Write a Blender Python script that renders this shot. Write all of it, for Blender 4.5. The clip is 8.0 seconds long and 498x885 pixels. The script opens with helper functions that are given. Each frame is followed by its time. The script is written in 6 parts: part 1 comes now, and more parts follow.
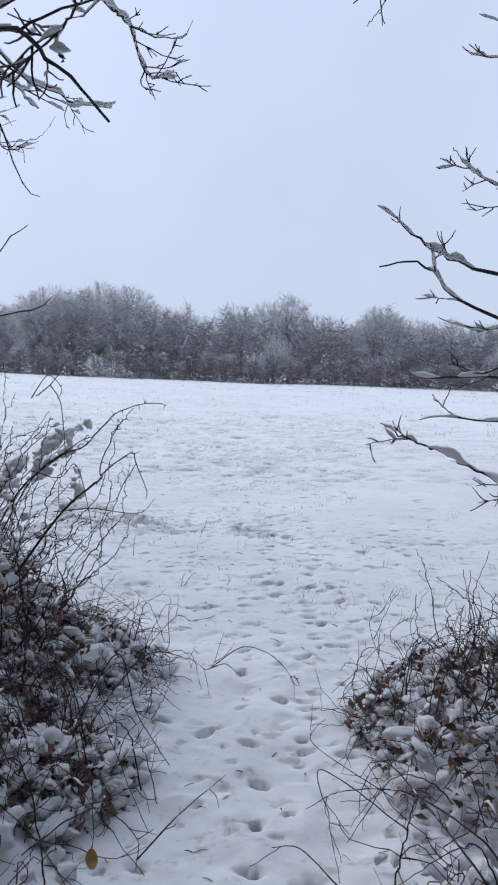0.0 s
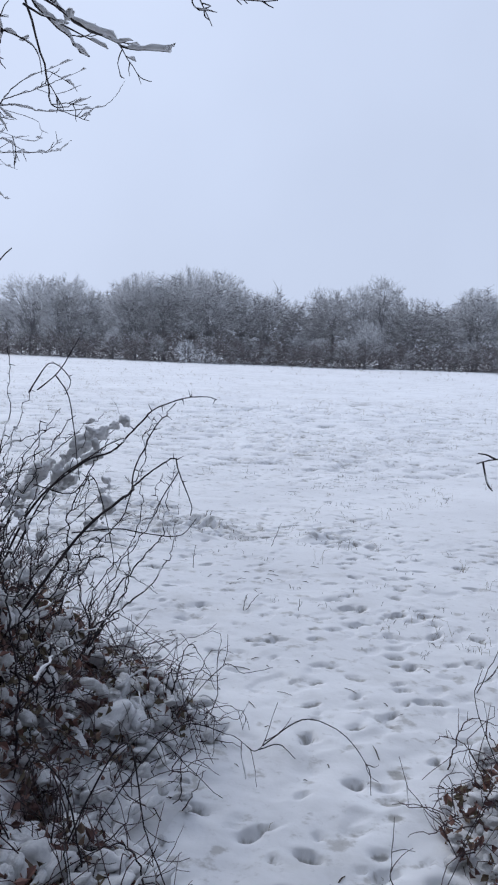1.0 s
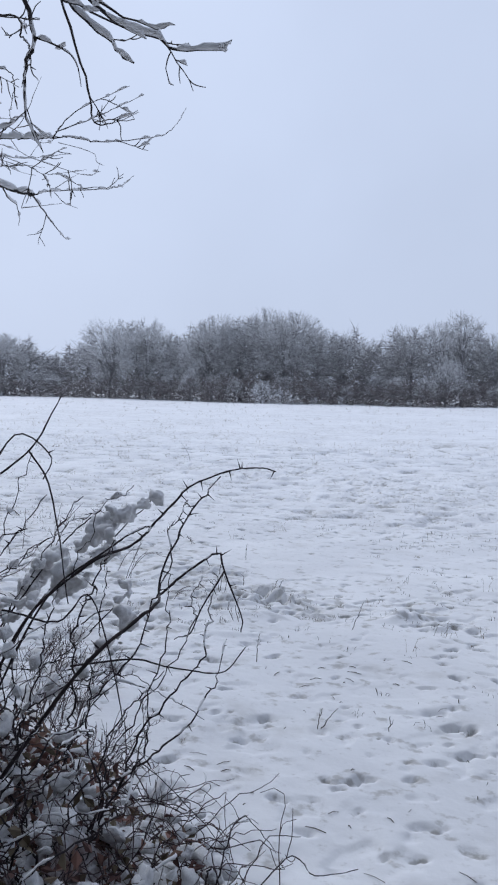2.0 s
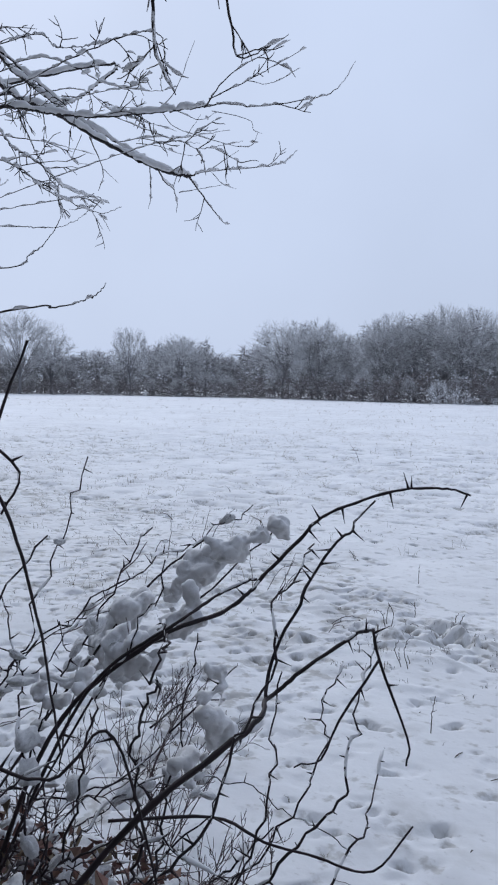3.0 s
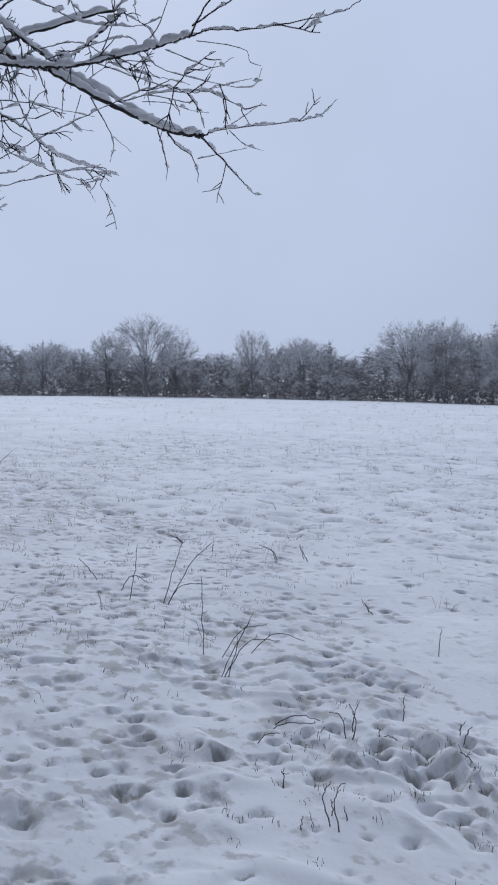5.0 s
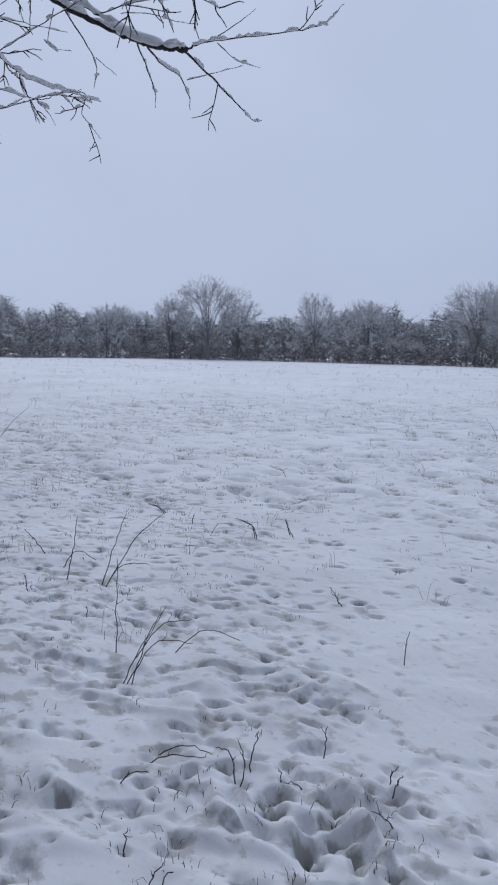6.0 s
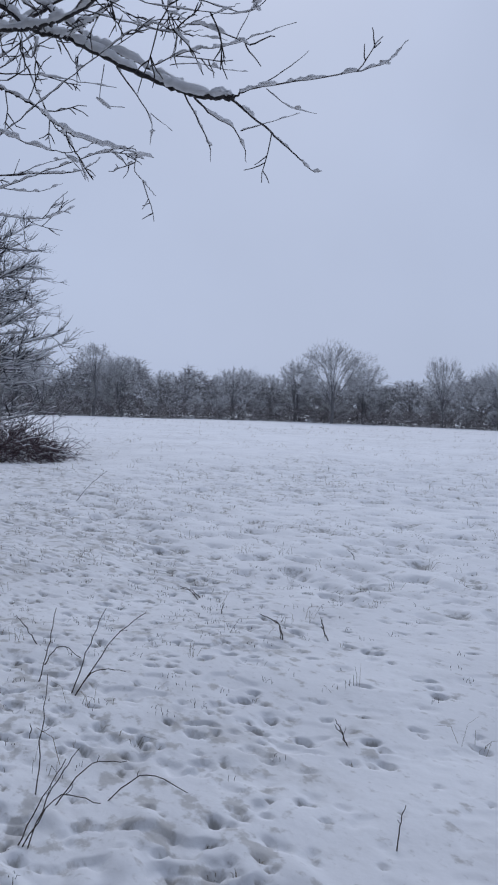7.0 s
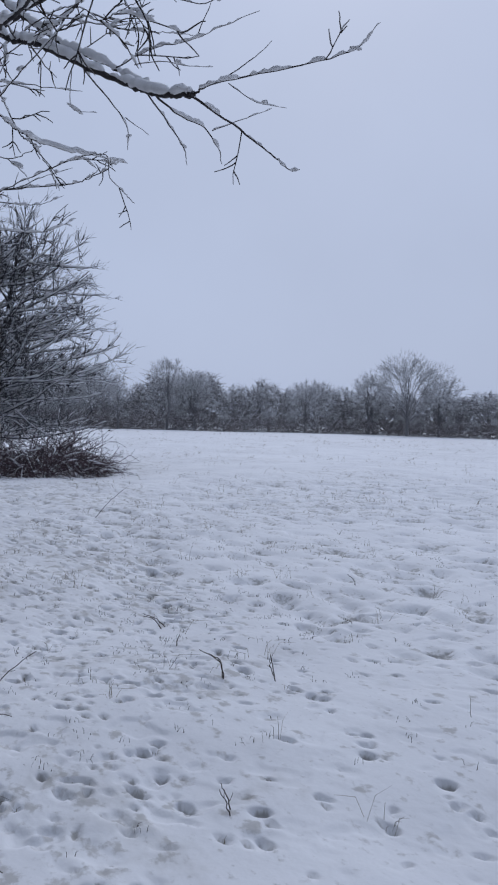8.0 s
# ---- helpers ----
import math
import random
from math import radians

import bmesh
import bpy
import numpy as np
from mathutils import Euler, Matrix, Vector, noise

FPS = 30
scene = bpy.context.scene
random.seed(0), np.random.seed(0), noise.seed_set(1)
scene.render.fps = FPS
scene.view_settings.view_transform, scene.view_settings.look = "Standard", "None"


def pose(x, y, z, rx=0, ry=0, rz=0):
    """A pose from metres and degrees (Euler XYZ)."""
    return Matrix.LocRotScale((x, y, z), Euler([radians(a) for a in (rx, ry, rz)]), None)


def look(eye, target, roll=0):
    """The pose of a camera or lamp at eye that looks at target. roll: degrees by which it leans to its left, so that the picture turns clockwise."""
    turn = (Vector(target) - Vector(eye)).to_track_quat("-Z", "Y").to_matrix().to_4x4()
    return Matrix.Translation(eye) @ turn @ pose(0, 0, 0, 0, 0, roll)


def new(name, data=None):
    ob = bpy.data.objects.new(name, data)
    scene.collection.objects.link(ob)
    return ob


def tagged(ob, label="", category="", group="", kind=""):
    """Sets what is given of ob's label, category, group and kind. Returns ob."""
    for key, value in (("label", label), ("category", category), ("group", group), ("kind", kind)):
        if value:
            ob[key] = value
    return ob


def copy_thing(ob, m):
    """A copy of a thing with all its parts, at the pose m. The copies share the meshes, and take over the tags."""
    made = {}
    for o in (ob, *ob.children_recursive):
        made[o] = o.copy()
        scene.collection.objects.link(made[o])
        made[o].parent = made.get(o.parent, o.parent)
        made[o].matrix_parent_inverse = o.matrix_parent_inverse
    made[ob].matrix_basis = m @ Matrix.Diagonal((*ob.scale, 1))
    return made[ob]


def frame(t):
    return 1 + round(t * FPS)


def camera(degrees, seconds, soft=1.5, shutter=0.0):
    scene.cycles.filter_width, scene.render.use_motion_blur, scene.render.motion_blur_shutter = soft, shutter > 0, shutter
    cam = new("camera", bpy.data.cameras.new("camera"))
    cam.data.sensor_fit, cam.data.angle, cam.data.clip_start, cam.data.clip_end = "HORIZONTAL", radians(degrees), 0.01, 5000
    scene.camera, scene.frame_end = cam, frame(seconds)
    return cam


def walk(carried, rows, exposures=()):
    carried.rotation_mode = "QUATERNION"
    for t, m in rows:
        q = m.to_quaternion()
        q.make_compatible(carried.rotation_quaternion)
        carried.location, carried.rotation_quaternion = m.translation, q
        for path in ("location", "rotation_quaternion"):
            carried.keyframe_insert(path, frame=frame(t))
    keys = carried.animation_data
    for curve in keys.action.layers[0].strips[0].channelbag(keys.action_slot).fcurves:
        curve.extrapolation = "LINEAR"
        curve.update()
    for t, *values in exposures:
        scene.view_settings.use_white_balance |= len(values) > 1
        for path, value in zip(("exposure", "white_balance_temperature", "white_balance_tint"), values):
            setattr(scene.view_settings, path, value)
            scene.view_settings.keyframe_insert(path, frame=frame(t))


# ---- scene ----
cam = camera(35.8, 8.0, soft=2.1)
PATH = [
    (0, (0.032, -0.134, 1.537), (0.044, 1.857, 1.344), 3.0),
    (0.5, (0.1, 0.278, 1.544), (-0.02, 2.264, 1.341), 2.9),
    (1, (0.121, 0.735, 1.538), (-0.099, 2.708, 1.296), 2.8),
    (1.5, (0.057, 1.202, 1.609), (-0.209, 3.172, 1.391), 2.2),
    (2, (0.03, 1.664, 1.582), (-0.393, 3.613, 1.434), 1.8),
    (2.2, (-0.009, 1.849, 1.577), (-0.538, 3.773, 1.443), 1.9),
    (3.3, (-0.197, 2.89, 1.49), (-1.109, 4.661, 1.308), 1.6),
    (3.5, (-0.184, 3.074, 1.484), (-1.126, 4.827, 1.286), 1.9),
    (3.8, (-0.163, 3.396, 1.48), (-1.13, 5.133, 1.265), 2.1),
    (4, (-0.171, 3.61, 1.485), (-1.149, 5.341, 1.264), 2.2),
    (4.2, (-0.19, 3.788, 1.529), (-1.179, 5.512, 1.31), 2.3),
    (5.3, (0.114, 4.728, 1.449), (-1.047, 6.35, 1.301), 1.2),
    (5.5, (0.115, 4.954, 1.417), (-1.042, 6.576, 1.236), 1.3),
    (6, (0.123, 5.486, 1.413), (-1.139, 7.016, 1.158), 1.6),
    (6.5, (0.156, 6.003, 1.446), (-1.257, 7.403, 1.238), 2.3),
    (7, (0.103, 6.477, 1.473), (-1.407, 7.784, 1.368), 2.4),
    (7.5, (0.178, 6.952, 1.459), (-1.409, 8.167, 1.385), 2.2),
    (8, (0.288, 7.385, 1.522), (-1.348, 8.532, 1.443), 2.0),
]
walk(cam, [(t, look(eye, target, roll)) for t, eye, target, roll in PATH],
     [(0, 0.24, 6330, 10.5), (2, 0.11, 6300, 10), (3.5, 0.03, 6220, 9.5), (5.5, -0.24, 6130, 11), (8, -0.34, 6110, 12)])

# ---- light ----
SUN_AZ, SUN_EL = 48.0, 36.0     # degrees left of +y, above the horizon
world = bpy.data.worlds.new("overcast_sky")
scene.world = world
world.use_nodes = True
wn, wl = world.node_tree.nodes, world.node_tree.links
sky = wn.new("ShaderNodeTexSky")
sky.sky_type, sky.sun_disc = "NISHITA", False
sky.sun_elevation, sky.sun_rotation = radians(SUN_EL), radians(-SUN_AZ)
sky.air_density, sky.dust_density = 1.0, 4.0
sky_dim = wn.new("ShaderNodeMix")
sky_dim.data_type, sky_dim.blend_type = "RGBA", "MULTIPLY"
sky_dim.inputs[0].default_value = 1.0
sky_dim.inputs[7].default_value = (0.08, 0.08, 0.08, 1)
wl.new(sky.outputs[0], sky_dim.inputs[6])
wco = wn.new("ShaderNodeTexCoord")
wsep = wn.new("ShaderNodeSeparateXYZ")
wl.new(wco.outputs["Generated"], wsep.inputs[0])
wmap = wn.new("ShaderNodeMapRange")
wl.new(wsep.outputs[2], wmap.inputs[0])
wmap.inputs[1].default_value, wmap.inputs[2].default_value = -0.02, 1.0
wramp = wn.new("ShaderNodeValToRGB")
wl.new(wmap.outputs[0], wramp.inputs[0])
wramp.color_ramp.elements[0].color = (0.56, 0.635, 0.80, 1)
wramp.color_ramp.elements[1].color = (0.60, 0.68, 0.86, 1)
wnoise = wn.new("ShaderNodeTexNoise")
wnoise.inputs["Scale"].default_value, wnoise.inputs["Detail"].default_value = 2.2, 4.0
wl.new(wco.outputs["Generated"], wnoise.inputs[0])
wcloud = wn.new("ShaderNodeMapRange")
wl.new(wnoise.outputs[0], wcloud.inputs[0])
wcloud.inputs[1].default_value, wcloud.inputs[2].default_value = 0.3, 0.7
wcloud.inputs[3].default_value, wcloud.inputs[4].default_value = 0.95, 1.05
wscale = wn.new("ShaderNodeVectorMath")
wscale.operation = "SCALE"
wl.new(wramp.outputs[0], wscale.inputs[0])
wl.new(wcloud.outputs[0], wscale.inputs[3])
# the cloud is a little brighter towards the hidden sun
wdot = wn.new("ShaderNodeVectorMath")
wdot.operation = "DOT_PRODUCT"
wl.new(wco.outputs["Generated"], wdot.inputs[0])
wdot.inputs[1].default_value = (-0.76, 0.46, 0.46)
wglow = wn.new("ShaderNodeMapRange")
wl.new(wdot.outputs["Value"], wglow.inputs[0])
wglow.inputs[1].default_value, wglow.inputs[2].default_value = 0.45, 1.0
wglow.inputs[3].default_value, wglow.inputs[4].default_value = 0.97, 1.075
wbright = wn.new("ShaderNodeVectorMath")
wbright.operation = "SCALE"
wl.new(wscale.outputs[0], wbright.inputs[0])
wl.new(wglow.outputs[0], wbright.inputs[3])
wmix = wn.new("ShaderNodeMix")
wmix.data_type = "RGBA"
wmix.inputs[0].default_value = 0.97
wl.new(sky_dim.outputs[2], wmix.inputs[6])
wl.new(wbright.outputs[0], wmix.inputs[7])
wl.new(wmix.outputs[2], wn["Background"].inputs[0])
wn["Background"].inputs[1].default_value = 0.95

sun = new("sun", bpy.data.lights.new("sun", "SUN"))
sun.data.energy, sun.data.angle, sun.data.color = 1.0, radians(26), (1.0, 0.985, 0.965)
sa, se = radians(SUN_AZ), radians(SUN_EL)
sun.matrix_world = look((-math.sin(sa) * math.cos(se) * 50, math.cos(sa) * math.cos(se) * 50, math.sin(se) * 50), (0, 0, 0))


# ---- materials ----
def material(name, rough, colors, scale, bump=0.0, bump_scale=40.0, snow=None, snow_most=1.0, island=0.0, snow_col=(0.86, 0.88, 0.91, 1), spec=0.3):
    """A two-scale noise colour with relief. snow: (low, high) of the upward normal between which snow lies on it."""
    mat = bpy.data.materials.new(name)
    mat.use_nodes = True
    n, l = mat.node_tree.nodes, mat.node_tree.links
    p = n["Principled BSDF"]
    p.inputs["Roughness"].default_value = rough
    p.inputs["Specular IOR Level"].default_value = spec
    co = n.new("ShaderNodeTexCoord")
    geo = n.new("ShaderNodeNewGeometry")
    big = n.new("ShaderNodeTexNoise")
    big.inputs["Scale"].default_value, big.inputs["Detail"].default_value = scale, 6.0
    l.new(co.outputs["Object"], big.inputs[0])
    ramp = n.new("ShaderNodeValToRGB")
    ramp.color_ramp.elements[0].position, ramp.color_ramp.elements[1].position = 0.32, 0.68
    ramp.color_ramp.elements[0].color = (*colors[0], 1)
    ramp.color_ramp.elements[1].color = (*colors[-1], 1)
    if len(colors) == 3:
        ramp.color_ramp.elements.new(0.5).color = (*colors[1], 1)
    if island:
        mixv = n.new("ShaderNodeMix")
        mixv.inputs[0].default_value = island
        l.new(big.outputs[0], mixv.inputs[2])
        l.new(geo.outputs["Random Per Island"], mixv.inputs[3])
        l.new(mixv.outputs[0], ramp.inputs[0])
    else:
        l.new(big.outputs[0], ramp.inputs[0])
    out = ramp.outputs[0]
    if snow:
        sep = n.new("ShaderNodeSeparateXYZ")
        l.new(geo.outputs["Normal"], sep.inputs[0])
        fine = n.new("ShaderNodeTexNoise")
        fine.inputs["Scale"].default_value, fine.inputs["Detail"].default_value = snow[2], 3.0
        l.new(co.outputs["Object"], fine.inputs[0])
        add = n.new("ShaderNodeMath")
        add.operation = "MULTIPLY_ADD"
        l.new(fine.outputs[0], add.inputs[0])
        add.inputs[1].default_value = snow[3]
        l.new(sep.outputs[2], add.inputs[2])
        cover = n.new("ShaderNodeMapRange")
        l.new(add.outputs[0], cover.inputs[0])
        cover.inputs[1].default_value, cover.inputs[2].default_value, cover.inputs[4].default_value = snow[0], snow[1], snow_most
        mix = n.new("ShaderNodeMix")
        mix.data_type = "RGBA"
        l.new(cover.outputs[0], mix.inputs[0])
        l.new(out, mix.inputs[6])
        mix.inputs[7].default_value = snow_col
        out = mix.outputs[2]
    l.new(out, p.inputs["Base Color"])
    if bump:
        small = n.new("ShaderNodeTexNoise")
        small.inputs["Scale"].default_value, small.inputs["Detail"].default_value = bump_scale, 8.0
        l.new(co.outputs["Object"], small.inputs[0])
        b = n.new("ShaderNodeBump")
        b.inputs["Strength"].default_value, b.inputs["Distance"].default_value = 0.8, bump
        l.new(small.outputs[0], b.inputs["Height"])
        l.new(b.outputs[0], p.inputs["Normal"])
    return mat


def thin_or_shade_patches(mat, where, pull, scale, lo, hi, most, color):
    """Greyed thin snow where grass and soil show through on the rough strip; in hollows the grey also paints shade."""
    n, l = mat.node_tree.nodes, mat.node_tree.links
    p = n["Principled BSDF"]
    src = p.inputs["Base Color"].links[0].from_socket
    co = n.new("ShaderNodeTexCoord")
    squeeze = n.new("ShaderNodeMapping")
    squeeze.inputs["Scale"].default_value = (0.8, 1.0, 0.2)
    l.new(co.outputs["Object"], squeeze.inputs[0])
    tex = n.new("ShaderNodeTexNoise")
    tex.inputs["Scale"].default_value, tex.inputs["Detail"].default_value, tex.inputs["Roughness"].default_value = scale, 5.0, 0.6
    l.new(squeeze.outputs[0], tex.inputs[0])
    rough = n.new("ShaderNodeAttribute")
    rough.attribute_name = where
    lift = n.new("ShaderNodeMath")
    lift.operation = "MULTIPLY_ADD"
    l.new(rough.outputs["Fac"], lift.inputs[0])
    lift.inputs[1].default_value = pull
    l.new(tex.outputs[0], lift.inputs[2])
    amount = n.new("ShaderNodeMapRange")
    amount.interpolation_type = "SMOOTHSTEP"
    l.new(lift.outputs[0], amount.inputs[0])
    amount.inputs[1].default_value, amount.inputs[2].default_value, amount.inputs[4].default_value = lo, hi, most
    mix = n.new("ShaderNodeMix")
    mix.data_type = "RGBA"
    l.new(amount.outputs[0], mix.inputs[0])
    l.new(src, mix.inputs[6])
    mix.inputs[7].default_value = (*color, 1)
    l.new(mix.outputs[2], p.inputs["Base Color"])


SNOW = material("field_snow", 0.8, [(0.73, 0.735, 0.75), (0.83, 0.835, 0.845)], 0.9, 0.0035, 22.0, spec=0.2)
thin_or_shade_patches(SNOW, "rough", 0.12, 2.6, 0.58, 0.80, 0.45, (0.46, 0.45, 0.43))
thin_or_shade_patches(SNOW, "rough", 0.12, 9.0, 0.61, 0.72, 0.6, (0.36, 0.345, 0.32))
# in hollows the dark tint is thin snow plus shade put into the colour
thin_or_shade_patches(SNOW, "sunk_shade", 0.42, 24.0, 0.58, 0.86, 0.72, (0.25, 0.24, 0.215))
CLUMP = material("lying_snow", 0.8, [(0.66, 0.665, 0.68), (0.80, 0.80, 0.81)], 9.0, 0.004, 45.0, spec=0.2)
BARK = material("wet_bark", 0.7, [(0.018, 0.016, 0.018), (0.05, 0.045, 0.045)], 14.0, 0.004, 90.0)
TWIG = material("twig_bark", 0.65, [(0.02, 0.017, 0.018), (0.05, 0.042, 0.042)], 20.0)
CANE = material("cane_bark", 0.55, [(0.011, 0.008, 0.010), (0.032, 0.02, 0.024)], 18.0, 0.001, 120.0)
CANETWIG = material("bramble_twig", 0.7, [(0.04, 0.027, 0.029), (0.11, 0.075, 0.078)], 18.0, island=0.6)
DEADLEAF = material("dead_leaf", 0.8, [(0.11, 0.06, 0.052), (0.28, 0.155, 0.125), (0.15, 0.12, 0.08)], 6.0, 0.001, 80.0, island=0.7)
OCHRE = material("ochre_leaf", 0.6, [(0.22, 0.12, 0.03), (0.36, 0.22, 0.05)], 40.0, 0.0006, 160.0)
MOULD = material("undergrowth", 0.85, [(0.12, 0.072, 0.066), (0.27, 0.175, 0.155)], 14.0, 0.03, 34.0, snow=(0.95, 1.3, 16.0, 0.9))
STRAW = material("dry_straw", 0.7, [(0.13, 0.105, 0.07), (0.30, 0.24, 0.16)], 8.0, island=0.8)
WEED = material("weed_stem", 0.7, [(0.035, 0.026, 0.022), (0.09, 0.065, 0.045)], 25.0)
# pale base colours of the next four paint in distance haze besides frost
HAZED_BARK = material("hazed_trunk_bark", 0.9, [(0.15, 0.148, 0.155), (0.21, 0.207, 0.213)], 2.0, snow=(0.6, 1.2, 3.0, 0.8), snow_most=0.5)
FROST_HAZE = material("hazed_frosted_twigs", 0.9, [(0.35, 0.348, 0.35), (0.68, 0.68, 0.682)], 0.9, snow=(0.1, 1.2, 0.7, 1.0), snow_most=0.4, island=0.5)
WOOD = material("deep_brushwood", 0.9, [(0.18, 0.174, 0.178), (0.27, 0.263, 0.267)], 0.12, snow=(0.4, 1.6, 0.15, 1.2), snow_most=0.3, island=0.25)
SHRUB = material("hazed_frosted_brush", 0.9, [(0.14, 0.124, 0.123), (0.24, 0.213, 0.208)], 0.5, snow=(0.8, 1.6, 0.4, 1.5), snow_most=0.4, island=0.4)
LADEN = material("snow_laden_brush", 0.9, [(0.10, 0.10, 0.10), (0.2, 0.19, 0.19)], 1.1, snow=(-0.1, 0.5, 0.5, 0.9), snow_most=1.0, island=0.3)
HEDGE = material("hedge_twigs", 0.75, [(0.018, 0.016, 0.018), (0.05, 0.045, 0.047)], 3.0, snow=(0.55, 1.05, 5.0, 0.7), snow_most=0.9, island=0.4)


# ---- building blocks ----
class Soup:
    """Loose vertices and faces that become one mesh."""

    def __init__(self):
        self.v, self.f = [], []

    def tube(self, pts, radii, sides=5, flat=1.0, lift=None):
        pts = np.asarray(pts, float)
        k = len(pts)
        tan = np.gradient(pts, axis=0)
        tan /= np.linalg.norm(tan, axis=1)[:, None] + 1e-9
        ref = np.array((0.0, 0.0, 1.0)) if np.abs(tan[:, 2]).mean() < 0.9 else np.array((1.0, 0.0, 0.0))
        side = np.cross(tan, ref)
        side /= np.linalg.norm(side, axis=1)[:, None] + 1e-9
        up = np.cross(side, tan)
        ang = np.arange(sides) * 2 * math.pi / sides + math.pi / 2
        ca, sn = np.cos(ang), np.sin(ang)
        r = np.asarray(radii, float)
        hi = r * flat if lift is None else np.asarray(lift, float)
        ring = pts[:, None, :] + side[:, None, :] * (ca[None, :, None] * r[:, None, None]) + up[:, None, :] * (sn[None, :, None] * hi[:, None, None])
        b = len(self.v)
        self.v.extend(map(tuple, ring.reshape(-1, 3)))
        for i in range(k - 1):
            for j in range(sides):
                j2 = (j + 1) % sides
                self.f.append((b + i * sides + j, b + i * sides + j2, b + (i + 1) * sides + j2, b + (i + 1) * sides + j))
        self.f.append(tuple(b + j for j in reversed(range(sides))))
        self.f.append(tuple(b + (k - 1) * sides + j for j in range(sides)))

    def spike(self, a, b, r):
        """A thin tapered twig of three faces."""
        ax, ay, az = float(a[0]), float(a[1]), float(a[2])
        dx, dy, dz = float(b[0]) - ax, float(b[1]) - ay, float(b[2]) - az
        ux, uy, uz = dy * 0.93 - dz * 0.17, dz * 0.31 - dx * 0.93, dx * 0.17 - dy * 0.31
        f = 1 / (math.sqrt(ux * ux + uy * uy + uz * uz) + 1e-9)
        ux, uy, uz = ux * f, uy * f, uz * f
        wx, wy, wz = dy * uz - dz * uy, dz * ux - dx * uz, dx * uy - dy * ux
        f = r / (math.sqrt(wx * wx + wy * wy + wz * wz) + 1e-9)
        wx, wy, wz = wx * f, wy * f, wz * f
        ux, uy, uz = ux * r * 0.87, uy * r * 0.87, uz * r * 0.87
        n = len(self.v)
        self.v.extend(((ax + wx, ay + wy, az + wz), (ax - wx * 0.5 + ux, ay - wy * 0.5 + uy, az - wz * 0.5 + uz), (ax - wx * 0.5 - ux, ay - wy * 0.5 - uy, az - wz * 0.5 - uz), (ax + dx, ay + dy, az + dz)))
        self.f.extend(((n, n + 1, n + 3), (n + 1, n + 2, n + 3), (n + 2, n, n + 3)))

    def mesh(self, name, mat, smooth=True):
        me = bpy.data.meshes.new(name)
        me.from_pydata(self.v, [], self.f)
        me.materials.append(mat)
        if smooth:
            me.shade_smooth()
        me.update()
        return me


def thing(name, at, label, category, group="", kind=""):
    ob = new(name)
    ob.location = at
    return tagged(ob, label, category, group, kind)


def part(name, soup, mat, parent, label="", kind="", smooth=True):
    """One mesh under a thing or a part; world coordinates in the soup."""
    root, off = parent, Vector((0, 0, 0))
    while root:
        off += root.location
        root = root.parent
    me = soup.mesh(name, mat, smooth) if isinstance(soup, Soup) else soup
    if isinstance(soup, Soup):
        me.transform(Matrix.Translation(-off))
    ob = new(name, me)
    ob.parent = parent
    return tagged(ob, label, "", "", kind)


def spline(pts, n):
    """n points on a smooth curve through pts."""
    p = np.asarray(pts, float)
    p = np.vstack((2 * p[0] - p[1], p, 2 * p[-1] - p[-2]))
    out = []
    for s in np.linspace(0, len(p) - 3 - 1e-6, n):
        i = int(s)
        u = s - i
        a, b, c, d = p[i:i + 4]
        out.append(0.5 * (2 * b + (c - a) * u + (2 * a - 5 * b + 4 * c - d) * u * u + (3 * b - a - 3 * c + d) * u ** 3))
    return np.array(out)


def length_of(pts):
    return float(np.linalg.norm(np.diff(np.asarray(pts), axis=0), axis=1).sum())


def hash2(ix, iy, seed):
    h = (ix.astype(np.int64) * 374761393 + iy.astype(np.int64) * 668265263 + seed * 144665) & 0xFFFFFFFF
    h = ((h ^ (h >> 13)) * 1274126177) & 0xFFFFFFFF
    return ((h ^ (h >> 16)) & 0xFFFF) / 65535.0


def vnoise(x, y, seed=0):
    ix, iy = np.floor(x), np.floor(y)
    fx, fy = x - ix, y - iy
    fx, fy = fx * fx * fx * (fx * (fx * 6 - 15) + 10), fy * fy * fy * (fy * (fy * 6 - 15) + 10)
    a, b = hash2(ix, iy, seed), hash2(ix + 1, iy, seed)
    c, d = hash2(ix, iy + 1, seed), hash2(ix + 1, iy + 1, seed)
    return (a + (b - a) * fx) * (1 - fy) + (c + (d - c) * fx) * fy - 0.5


def fbm(x, y, size, seed=0, octaves=3):
    t, amp = 0, 1.0
    for o in range(octaves):
        t = t + amp * vnoise(x / size * 2 ** o + 13.7 * o, y / size * 2 ** o - 7.1 * o, seed + o)
        amp *= 0.5
    return t


